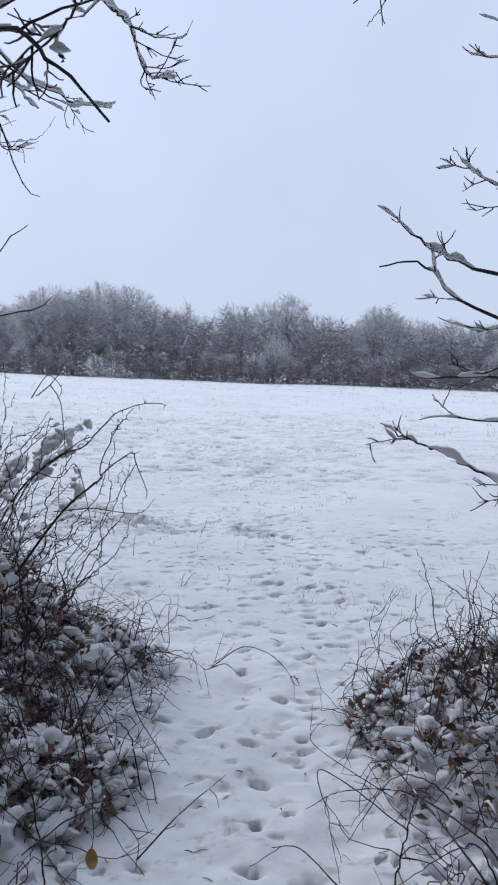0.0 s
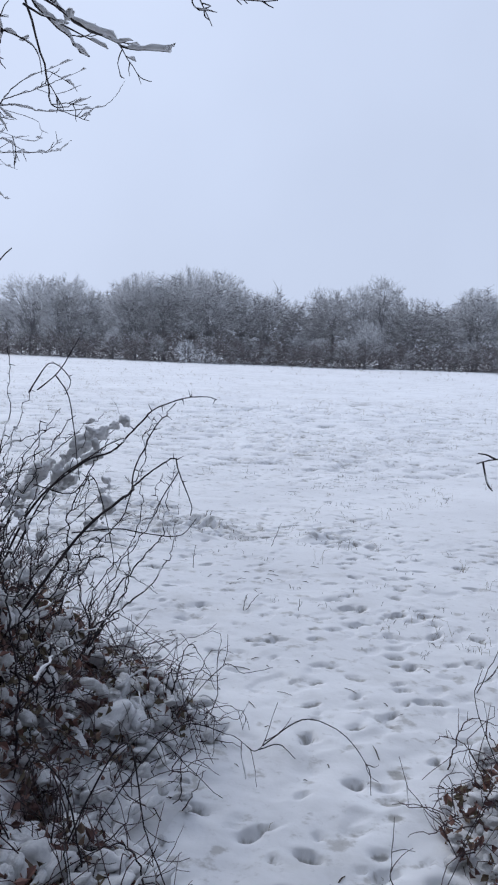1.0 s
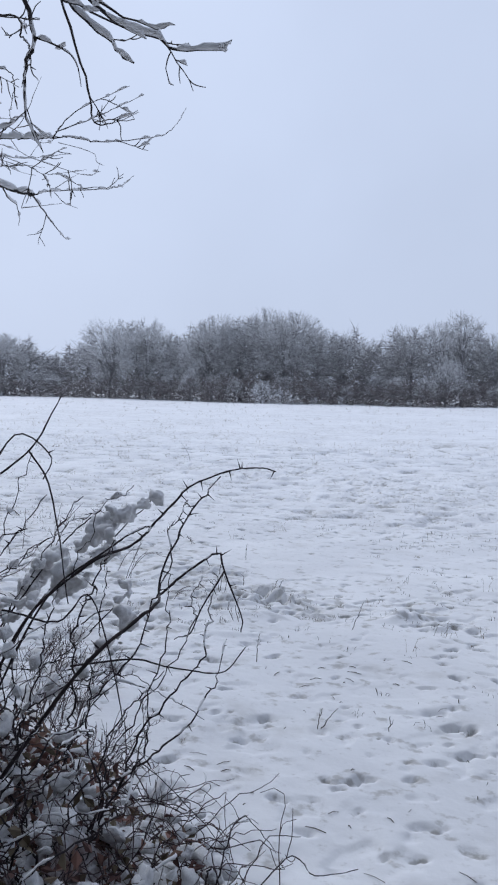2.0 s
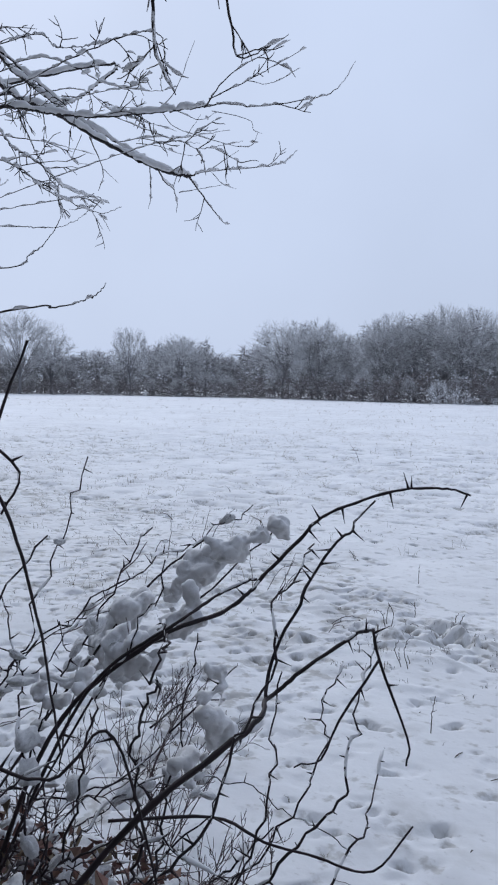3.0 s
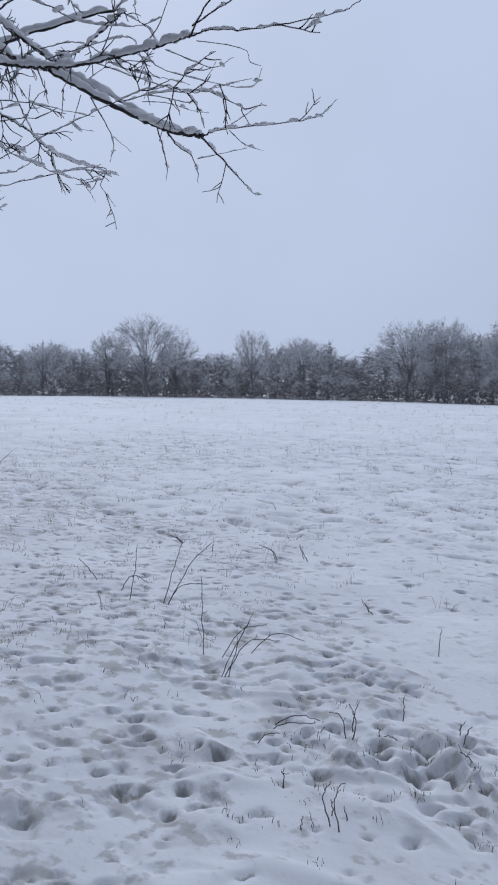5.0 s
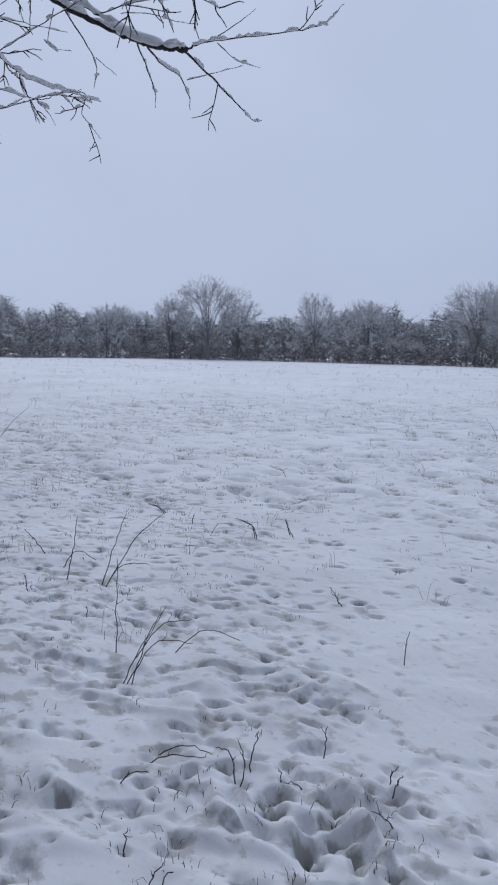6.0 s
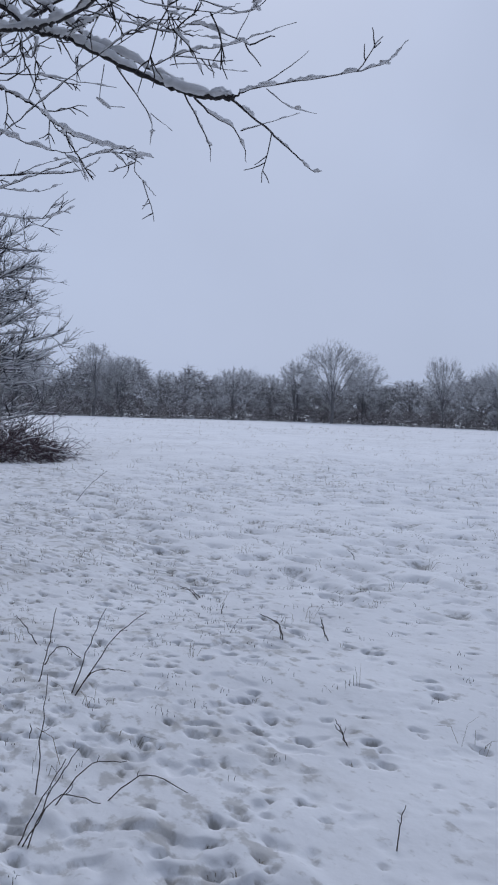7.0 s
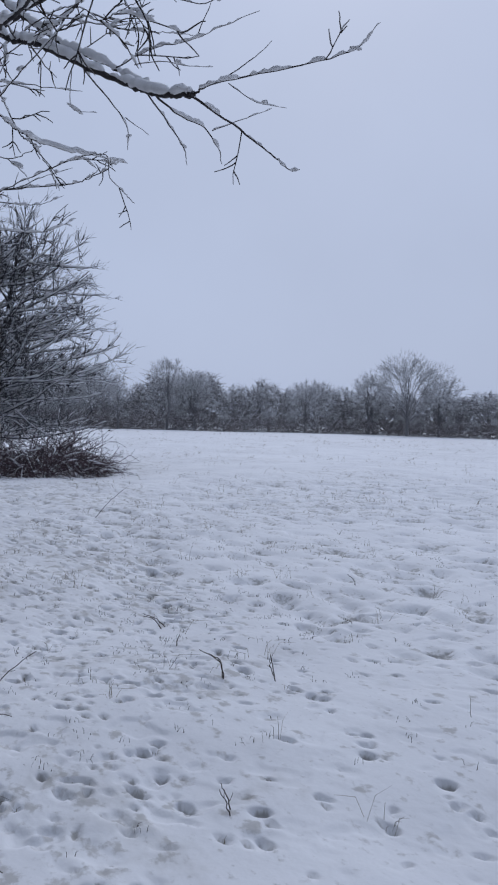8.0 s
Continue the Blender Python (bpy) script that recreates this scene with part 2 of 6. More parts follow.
def lay_snow(soup, pts, radii, thick, rng, cover=0.5, cell=0.12, sides=7, steep=0.0):
    """A ridge of snow along the upper side of a branch, broken into lengths."""
    pts = np.asarray(pts, float)
    seg = np.linalg.norm(np.diff(pts, axis=0), axis=1)
    s = np.concatenate(((0,), np.cumsum(seg)))
    k = max(4, int(s[-1] / (cell * 0.3)))
    at = np.linspace(0, s[-1], k)
    p = np.stack([np.interp(at, s, pts[:, i]) for i in range(3)], 1)
    r = np.interp(at, s, np.asarray(radii, float))
    tan = np.gradient(p, axis=0)
    level = 1 - np.abs(tan[:, 2]) / (np.linalg.norm(tan, axis=1) + 1e-9)
    o = rng.uniform(0, 1000)
    w = vnoise(at / cell + o, at * 0 + o) + 0.5 * vnoise(at / cell * 2.3 + o, at * 0 + 9.0) + 0.35 * (cover - 0.5)
    th = thick * np.clip(w * 1.9 + (cover - 0.42) * 1.3, 0, 1) ** 0.8 * np.clip(level * 2.2 - 0.15, steep, 1.0)
    th[0] = th[-1] = 0
    full = np.clip(th / (0.5 * r), 0, 1)
    wide = r * (0.4 + 0.22 * full) + th * 0.55
    tall = r * (0.3 + 0.15 * full) + th * 0.55
    p = p + np.array((0, 0, 1.0)) * (r * (0.15 + 0.3 * full) + th * 0.42)[:, None]
    p[:, :2] += rng.normal(0, 1, (k, 2)) * (th * 0.08)[:, None]
    soup.tube(p, wide, sides, lift=tall)


def side_twigs(soup, snow, pts, r0, rng, count, length, sides=4, level=1, rise=0.25, start=0.2, tip=0.0016, snowy=0.35, thick=0.012):
    """Side shoots that leave a branch at an angle and bend up towards their tips."""
    pts = np.asarray(pts, float)
    for _ in range(count):
        f = rng.uniform(start, 0.84)
        i = min(int(f * (len(pts) - 1)), len(pts) - 2)
        at = pts[i] + (pts[i + 1] - pts[i]) * rng.uniform()
        tan = pts[i + 1] - pts[i]
        tan /= np.linalg.norm(tan) + 1e-9
        side = np.cross(tan, rng.normal(0, 1, 3))
        side /= np.linalg.norm(side) + 1e-9
        turn = rng.uniform(0.5, 1.1)
        d = tan * math.cos(turn) + side * math.sin(turn)
        L = length * rng.uniform(0.35, 1.0)
        k = 6
        p, q = [at], at.copy()
        for j in range(k - 1):
            d = d + rng.normal(0, 0.16, 3) + np.array((0, 0, rise * rng.uniform(0.0, 1.0)))
            d /= np.linalg.norm(d)
            q = q + d * L / (k - 1)
            p.append(q)
        rad = np.linspace(max(r0 * 0.45, tip * 1.8), tip, k)
        soup.tube(p, rad, sides)
        if snow is not None and rng.uniform() < snowy:
            lay_snow(snow, p, rad, thick * rng.uniform(0.6, 1.4), rng, 0.45, 0.07, 6)
        if level > 1:
            side_twigs(soup, snow, p, rad[0], rng, 3, L * 0.55, sides, level - 1, rise, 0.3, tip, snowy * 0.8, thick * 0.8)


# ---- ground ----
HOLES = [
    (0.27, 3.50), (0.58, 4.61), (0.56, 5.29), (0.73, 5.31), (0.12, 2.23), (0.14, 2.47), (0.16, 2.76), (0.12, 3.05),
    (-0.08, 3.14), (-0.28, 3.25), (1.43, 5.05), (1.05, 3.93), (0.12, 7.30), (0.30, 6.00), (1.40, 9.41), (1.11, 6.50),
    (1.50, 6.45), (0.68, 6.05), (-1.75, 6.89), (-1.64, 6.44), (-0.89, 7.04), (-1.03, 7.22), (-1.25, 7.31), (-1.71, 6.61),
    (-2.91, 10.11), (-2.83, 10.13), (-2.34, 9.98), (-2.18, 9.84), (-2.06, 9.15), (-1.88, 9.04), (-1.83, 9.95), (-2.27, 8.94),
    (-2.76, 9.00), (-3.31, 9.35), (-4.13, 11.75), (-3.44, 10.02), (-1.07, 5.90), (-1.56, 5.66), (-1.52, 5.14), (-1.96, 8.18),
    (-0.99, 7.31), (-0.62, 5.23), (-1.20, 7.25), (-2.27, 6.95),
]


def steps(lo, hi, near_lo, near_hi, fine, up, down):
    """Grid lines: fine between near_lo and near_hi, wider outwards; up and down: how far the middle spacing reaches on either side."""
    def outwards(start, sign, end, reach):
        got, step, v = [], fine, start
        while (end - v) * sign > 0:
            got.append(v)
            step = min(step * 1.025, 0.085) if abs(v - start) < reach else step * 1.09
            v += sign * step
        return got + [end]
    return np.array(outwards(near_lo, -1, lo, down)[:0:-1] + list(np.arange(near_lo, near_hi, fine)) + outwards(near_hi, 1, hi, up))


gx = steps(-700, 700, -4.6, 1.1, 0.0155, 1.5, 9.0)
gy = steps(-60, 900, 2.3, 10.6, 0.0155, 12.0, 0.6)
GX, GY = np.meshgrid(gx, gy)
near = np.clip(1.6 - np.hypot(GX + 2.0, GY - 7) / 26, 0, 1)
GZ = 0.0125 * GX - 0.0024 * GY
GZ = np.where(np.hypot(GX, GY) > 140, 0.0125 * GX * 140 / np.maximum(np.hypot(GX, GY), 1) - 0.0024 * GY * 140 / np.maximum(np.hypot(GX, GY), 1), GZ)
GZ += 0.06 * fbm(GX, GY, 2.6, 3, 2) + 0.14 * fbm(GX, GY, 11.0, 5, 2)


def roughness(x, y):
    """1 on the tussocky strip beside the hedge, low on the smooth open field."""
    edge = np.interp(x, (-14, -7.4, -3.35, -2.0, -1.0, 0.5, 2.0), (15.0, 12.1, 10.0, 9.1, 8.3, 7.7, 7.3))
    r = np.clip((edge + 0.5 - y) / 1.1 + 0.8 * fbm(x, y, 1.3, 21, 2), 0, 1)
    r = r * np.where((x > -1.5) & (y < 6.9), 0.42, 1.0)
    open_field = np.clip((y - 9.5) / 6, 0, 1)
    field = np.clip(0.13 + 0.24 * open_field + (0.5 + 0.7 * open_field) * fbm(x, y, 3.4, 27, 2), 0.03, 0.65)
    return np.maximum(r * np.clip(0.75 + 0.8 * fbm(x, y, 0.9, 23, 2), 0.25, 1), field)


ROUGH = roughness(GX, GY)
TX, TY = 0.82 * GX + 0.57 * GY, 0.82 * GY - 0.57 * GX
GZ += near * (0.026 * fbm(TX, TY, 0.62, 8, 2) + (0.1 + ROUGH) * 0.011 * fbm(TX, TY, 0.2, 11, 2))
# lumpy trodden snow in the gap of the hedge
GZ += 0.024 * np.clip((5.2 - GY) / 1.5, 0, 1) * np.clip((GY + 1) / 2, 0, 1) * fbm(TX, TY, 0.19, 71, 3)
# irregular hollows where the snow has settled between tussocks
warp_x, warp_y = TX + 0.05 * fbm(GX, GY, 0.09, 41, 2), TY + 0.05 * fbm(GX, GY, 0.09, 47, 2)
for size, edge, depth, seed in ((0.19, 0.29, 0.012, 55), (0.105, 0.26, 0.024, 59)):
    hollow = fbm(warp_x * 0.8, warp_y, size, seed, 2)
    GZ -= near * ROUGH * depth * np.clip((hollow - edge) / 0.12, 0, 1)
ground_rng = np.random.default_rng(5)
# tint strength of each hollow, for thin snow and painted shade
SUNK_SHADE = np.zeros_like(GZ)


def press(x, y, a, b, turn, depth, hard=2.0, worn_shade=0.0):
    """A dent (or, with a negative depth, a hummock) in the snow; the last value greys it as trodden or melted thin snow
    and as painted shade.
    """
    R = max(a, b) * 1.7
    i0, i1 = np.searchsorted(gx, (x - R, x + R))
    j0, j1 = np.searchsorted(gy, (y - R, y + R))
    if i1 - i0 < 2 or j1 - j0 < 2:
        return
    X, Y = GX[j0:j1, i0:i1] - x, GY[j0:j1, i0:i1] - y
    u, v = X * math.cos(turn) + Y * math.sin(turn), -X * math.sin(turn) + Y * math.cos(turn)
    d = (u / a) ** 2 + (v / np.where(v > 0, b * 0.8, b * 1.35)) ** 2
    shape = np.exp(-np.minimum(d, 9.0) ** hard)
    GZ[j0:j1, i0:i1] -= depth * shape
    if worn_shade:
        SUNK_SHADE[j0:j1, i0:i1] = np.maximum(SUNK_SHADE[j0:j1, i0:i1], worn_shade * shape)


# hummocks of grass and bramble under the snow
for _ in range(170):
    x, y = ground_rng.uniform(-7, 2), ground_rng.uniform(2.2, 13)
    press(x, y, ground_rng.uniform(0.08, 0.24), ground_rng.uniform(0.06, 0.16), ground_rng.uniform(0, 3.1), -ground_rng.uniform(0.004, 0.014), 1.2)
# a bent tussock: ropes of snow lying over its stems, with black gaps between them
for _ in range(36):
    x, y, turn = ground_rng.normal(-1.05, 0.26), ground_rng.normal(7.33, 0.16), ground_rng.uniform(-0.9, 0.5)
    press(x, y, ground_rng.uniform(0.09, 0.2), ground_rng.uniform(0.016, 0.027), turn, -ground_rng.uniform(0.01, 0.024), 1.6)
for _ in range(34):
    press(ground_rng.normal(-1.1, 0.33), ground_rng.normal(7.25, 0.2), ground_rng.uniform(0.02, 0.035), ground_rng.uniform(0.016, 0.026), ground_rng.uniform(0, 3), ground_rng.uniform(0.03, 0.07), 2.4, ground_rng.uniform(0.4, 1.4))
for _ in range(46):
    x, y = ground_rng.normal(-2.0, 0.55), ground_rng.normal(7.35, 0.5)
    press(x, y, ground_rng.uniform(0.06, 0.17), ground_rng.uniform(0.03, 0.07), ground_rng.uniform(-0.6, 0.6), -ground_rng.uniform(0.008, 0.024), 1.4)
for _ in range(16):
    press(ground_rng.normal(0.1, 0.16), ground_rng.normal(7.05, 0.07), ground_rng.uniform(0.05, 0.12), ground_rng.uniform(0.03, 0.05), ground_rng.uniform(-0.3, 0.3), -ground_rng.uniform(0.01, 0.03), 1.5)
for _ in range(14):
    press(ground_rng.normal(0.1, 0.2), ground_rng.normal(6.95, 0.08), 0.03, 0.018, ground_rng.uniform(-0.3, 0.3), ground_rng.uniform(0.02, 0.04), 2.4, ground_rng.uniform(0.4, 1.2))
# trodden line that leaves the gap in the hedge
for y in np.arange(1.4, 9.0, 0.1):
    x = 0.2 + 0.05 * y + ground_rng.normal(0, 0.19)
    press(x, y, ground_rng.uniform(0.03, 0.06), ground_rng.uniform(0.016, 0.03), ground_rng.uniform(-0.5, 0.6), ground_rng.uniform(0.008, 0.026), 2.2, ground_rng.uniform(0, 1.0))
# hollows where the snow has sunk between stalks
DENTS = []
dents_x, dents_y = ground_rng.uniform(-11, 2.6, 27000), ground_rng.uniform(2.2, 17, 27000)
dents_p = np.clip(roughness(dents_x, dents_y) - 0.06, 0.03, 1) * 0.62
for x, y, p in zip(dents_x, dents_y, dents_p):
    if ground_rng.uniform() > p:
        continue
    c = (0.008 + 0.015 * ground_rng.uniform() ** 1.8) * (1 + 0.07 * max(0, y - 8, -4 - x))
    turn = ground_rng.normal(0.25, 0.5)
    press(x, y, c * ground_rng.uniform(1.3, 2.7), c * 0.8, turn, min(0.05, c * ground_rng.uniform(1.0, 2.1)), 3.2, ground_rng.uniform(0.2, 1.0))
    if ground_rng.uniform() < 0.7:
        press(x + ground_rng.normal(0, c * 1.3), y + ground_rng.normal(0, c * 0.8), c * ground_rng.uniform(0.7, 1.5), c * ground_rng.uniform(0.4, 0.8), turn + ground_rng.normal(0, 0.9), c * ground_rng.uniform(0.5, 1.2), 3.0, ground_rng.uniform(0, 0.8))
    if c > 0.014:
        DENTS.append((x, y, c))
for _ in range(5200):
    x, y = ground_rng.uniform(-18, 7), ground_rng.uniform(11, 30)
    c = ground_rng.uniform(0.04, 0.10) * (0.6 + y / 30)
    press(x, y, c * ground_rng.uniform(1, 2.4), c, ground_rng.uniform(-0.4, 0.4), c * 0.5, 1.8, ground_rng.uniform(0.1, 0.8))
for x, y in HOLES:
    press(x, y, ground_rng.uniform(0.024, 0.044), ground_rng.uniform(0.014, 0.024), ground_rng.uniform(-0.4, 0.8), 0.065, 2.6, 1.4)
    press(x + ground_rng.normal(0, 0.02), y - 0.015, 0.05, 0.035, ground_rng.uniform(0, 1), 0.012, 1.4)


def ground_z(x, y):
    i = min(max(int(np.searchsorted(gx, x)) - 1, 0), len(gx) - 2)
    j = min(max(int(np.searchsorted(gy, y)) - 1, 0), len(gy) - 2)
    u, v = (x - gx[i]) / (gx[i + 1] - gx[i]), (y - gy[j]) / (gy[j + 1] - gy[j])
    return float((GZ[j, i] * (1 - u) + GZ[j, i + 1] * u) * (1 - v) + (GZ[j + 1, i] * (1 - u) + GZ[j + 1, i + 1] * u) * v)


nx, ny = len(gx), len(gy)
gme = bpy.data.meshes.new("ground")
gme.vertices.add(nx * ny)
gme.vertices.foreach_set("co", np.stack((GX, GY, GZ), 2).astype(np.float32).ravel())
q = (np.arange(ny - 1)[:, None] * nx + np.arange(nx - 1)[None, :]).ravel()
gf = np.stack((q, q + 1, q + nx + 1, q + nx), 1)
gme.loops.add(gf.size)
gme.loops.foreach_set("vertex_index", gf.ravel())
gme.polygons.add(len(gf))
gme.polygons.foreach_set("loop_start", np.arange(0, gf.size, 4))
gme.update(calc_edges=True)
rough_at = gme.attributes.new("rough", "FLOAT", "POINT")
rough_at.data.foreach_set("value", ROUGH.astype(np.float32).ravel())
sunk_shade_at = gme.attributes.new("sunk_shade", "FLOAT", "POINT")
sunk_shade_at.data.foreach_set("value", SUNK_SHADE.astype(np.float32).ravel())
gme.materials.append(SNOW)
gme.shade_smooth()
tagged(new("ground", gme), "open field under uneven fresh snow with dents and footprints", "snow field", kind="structure")


# ---- woodland along the far edge of the field ----
EDGE_AZ, EDGE_R = [-60, -20, 0, 10, 16, 25, 35, 45, 55, 65, 75, 100], [95, 95, 86, 84, 88, 104, 114, 117, 108, 96, 88, 85]
SKY_AZ = [-60, -17.6, -14.5, -13, -11.4, -10.1, -8.5, -7.3, -5.7, -4.4, -1.5, 1.8, 3.9, 6, 7.2, 8.4, 10.1, 12.7, 14, 15.7, 17.1, 18.3, 19.9, 22, 24, 26.4, 28.1, 30.2, 32.9, 36.8, 38.4, 46, 47.7, 49.1, 50.6, 51.8, 55.2, 56, 59.8, 62.1, 64.2, 65.6, 67.2, 100]
SKY_EL = [4.2, 4.13, 4.12, 4.4, 4.34, 5.1, 4.9, 3.86, 4.2, 4.7, 4.9, 4.48, 4.17, 4.46, 4.4, 5.1, 5.19, 5.2, 5.0, 4.9, 4.0, 3.9, 4.5, 4.15, 3.75, 2.3, 2.6, 3.05, 2.6, 1.8, 2.3, 1.9, 2.0, 2.5, 2.05, 2.4, 1.9, 2.8, 3.0, 1.5, 2.7, 3.0, 2.5, 2.5]


def along(az, extra):
    R = float(np.interp(az, EDGE_AZ, EDGE_R)) + extra
    x, y = -R * math.sin(radians(az)), 3 + R * math.cos(radians(az))
    return x, y, ground_z(x, y)


def height_for(az, el, extra):
    x, y, z = along(az, extra)
    return 1.48 + math.hypot(x, y - 3) * math.tan(radians(el)) - z


TREE_FORMS = {
    # stems, fork, crown centre, crown half width, crown half height, limbs, shoots, twigs
    "broad": (1, 1.6, 5.5, 4.3, 4.5, 30, 9, 8),
    "upright": (2, 1.4, 5.6, 3.2, 4.4, 14, 8, 8),
    "thicket": (2, 0.3, 4.9, 3.8, 5.0, 11, 6, 7),
    "slender": (1, 4.0, 7.0, 2.2, 3.0, 13, 6, 7),
    "shrub": (1, 0.0, 4.0, 6.0, 5.6, 22, 5, 7),
    "laden": (1, 0.0, 4.0, 6.0, 5.6, 24, 6, 8),
}


def grow_tree(style, seed):
    """Trunk and crown of a leafless frosted tree, 10 m high at the origin."""
    rng = np.random.default_rng(seed)
    trunk, crown = Soup(), Soup()
    fat = 2.1 if style == "laden" else 1.0

    def spray(at, d, out, L, n):
        end = at + d * L + np.array((0, 0, 0.05))
        crown.spike(at, end, 0.032 * fat)
        for _ in range(n):
            a3 = at + (end - at) * rng.uniform(0.1, 1)
            d3 = d * 0.5 + out * 0.3 + rng.normal(0, 0.6, 3)
            d3 /= np.linalg.norm(d3)
            crown.spike(a3, a3 + d3 * rng.uniform(0.25, 0.7), rng.uniform(0.017, 0.03) * fat)

    stems, fork, cz, a, b, limbs, shoots, twigs = TREE_FORMS[style]
    half = np.array((a, a, b))
    for s in range(stems):
        lean = rng.normal(0, 0.09 if stems > 1 else 0.03, 2)
        mid = np.array((lean[0] * cz, lean[1] * cz, cz))
        if fork > 0:
            zs = np.linspace(-0.2, cz + 0.4 * b, 6)
            line = np.stack((lean[0] * zs + rng.normal(0, 0.09, 6) * (zs > 0), lean[1] * zs + rng.normal(0, 0.09, 6) * (zs > 0), zs), 1)
            line = spline(line, 10)
            trunk.tube(line, np.linspace(0.17, 0.03, 10), 5)
        for n in range(limbs):
            v = rng.normal(0, 1, 3)
            v /= np.linalg.norm(v)
            if v[2] < -0.35:
                v[2] = -v[2]
            end = mid + v * half * rng.uniform(0.72, 0.95)
            if fork > 0:
                zf = fork + (cz - fork) * rng.uniform(0, 0.9) * (0.6 + 0.4 * v[2])
                i = int(np.argmin(np.abs(line[:, 2] - zf)))
                at = line[i]
            else:
                at = np.array((rng.normal(0, 1.6), rng.normal(0, 1.6), -0.2))
            ctl = at * 0.45 + end * 0.55 + np.array((0, 0, 0.12 * np.linalg.norm(end - at))) + rng.normal(0, 0.2, 3)
            p = spline([at, ctl, end], 6)
            (crown if fork == 0 else trunk).tube(p, np.linspace(0.036 if fork > 1 else 0.03, 0.012, 6), 3)
            for _ in range(shoots):
                g = rng.uniform(0.3, 1.0) ** 0.75 * 5
                k = min(int(g), 4)
                a2 = p[k] + (p[k + 1] - p[k]) * (g - k)
                out = (a2 - mid) / half
                out /= np.linalg.norm(out) + 1e-6
                d2 = out * 0.8 + (p[k + 1] - p[k]) / (np.linalg.norm(p[k + 1] - p[k]) + 1e-6) * 0.4 + rng.normal(0, 0.4, 3) + np.array((0, 0, 0.25))
                d2 /= np.linalg.norm(d2)
                spray(a2, d2, out, rng.uniform(0.35, 0.85), twigs)
        # the finest twigs round off the crown
        for _ in range(int((150 if fork > 0 else 18) * a * b / stems)):
            v = rng.normal(0, 1, 3)
            v /= np.linalg.norm(v)
            if v[2] < -0.5:
                v[2] = -v[2]
            lump = 0.9 + 0.14 * math.sin(3.1 * v[0] + 2.0 * seed) + 0.12 * math.sin(4.3 * v[1] + 5.0 * v[2] + seed)
            at = mid + v * half * lump * rng.uniform(0.35, 1.0) ** 0.5
            d = v * 0.8 + rng.normal(0, 0.5, 3) + np.array((0, 0, 0.3))
            d /= np.linalg.norm(d)
            crown.spike(at, at + d * rng.uniform(0.3, 0.75), rng.uniform(0.012, 0.022))
    return trunk, crown


protos = {}


def plant(style, variant, az, extra, H, squash=1.0, group="", label="", name="tree", category="tree", turn=None):
    x, y, z = along(az, extra)
    key = (style, variant)
    m = pose(x, y, z - 0.1, 0, 0, turn if turn is not None else (az * 37.0 + extra * 71.0) % 360) @ Matrix.Diagonal((H / 10 * squash, H / 10 * squash, H / 10, 1))
    if key in protos:
        ob = copy_thing(protos[key], m)
        return tagged(ob, label, category, group)
    trunk, crown = grow_tree(style, hash(variant) % 97 + {"shrub": 100, "upright": 300, "slender": 400, "broad": 500, "thicket": 600, "laden": 700}[style])
    ob = thing(name, (0, 0, 0), label, category, group)
    if trunk.f:
        part("trunk", trunk, HAZED_BARK, ob, smooth=False)
    part("crown", crown, {"shrub": SHRUB, "laden": LADEN}.get(style, FROST_HAZE), ob, "frosted bare twigs", smooth=False)
    ob.matrix_basis = m
    protos[key] = ob
    return ob


EDGE_GROUP = "trees along the far edge of the field"
# trees that stand out of the skyline
for style, v, az, el, extra, sq, what in [
        ("slender", 1, -3.1, 6.05, 6, 1.0, "tall slender bare tree standing above the frosted wood"),
        ("broad", 1, -9.4, 5.1, 8, 1.0, "broad bare frosted tree in the wood"),
        ("broad", 2, 10.0, 5.2, 8, 0.9, "broad bare frosted tree in the wood"),
        ("broad", 3, 13.2, 5.3, 10, 1.1, "broad bare frosted tree in the wood"),
        ("broad", 1, 15.6, 5.0, 9, 1.0, "broad bare frosted tree in the wood"),
        ("broad", 2, 20.2, 4.7, 6, 1.0, "broad bare frosted tree in the wood"),
        ("broad", 3, 22.8, 4.2, 5, 1.0, "broad bare frosted tree in the wood"),
        ("broad", 1, 30.3, 3.1, 5, 1.2, "rounded bare frosted tree in the wood"),
        ("broad", 3, 34.1, 3.35, 2, 0.66, "small domed bare tree thick with frost above the wood"),
        ("broad", 4, 41.9, 4.5, 1, 1.3, "large rounded bare tree with a forked trunk at the field edge"),
        ("upright", 2, 39.7, 3.15, 6, 1.2, "bare frosted tree in the wood"),
        ("upright", 3, 44.6, 3.25, 5, 1.2, "bare frosted tree in the wood"),
        ("broad", 2, 49.1, 2.5, 5, 1.1, "rounded bare frosted tree in the wood"),
        ("slender", 2, 58.9, 3.85, 3, 1.3, "tall bare tree with frosted upper limbs"),
        ("upright", 1, 57.0, 3.0, 4, 1.1, "bare frosted tree in the wood"),
        ("slender", 3, 62.3, 2.4, 1, 0.9, "thin crooked bare tree at the field edge"),
        ("broad", 3, 64.2, 2.85, 4, 0.9, "bare frosted tree in the wood"),
        ("broad", 1, 66.3, 3.1, 4, 1.1, "broad bare frosted tree in the wood")]:
    plant(style, v, az, extra, height_for(az, el, extra), sq, EDGE_GROUP, what)

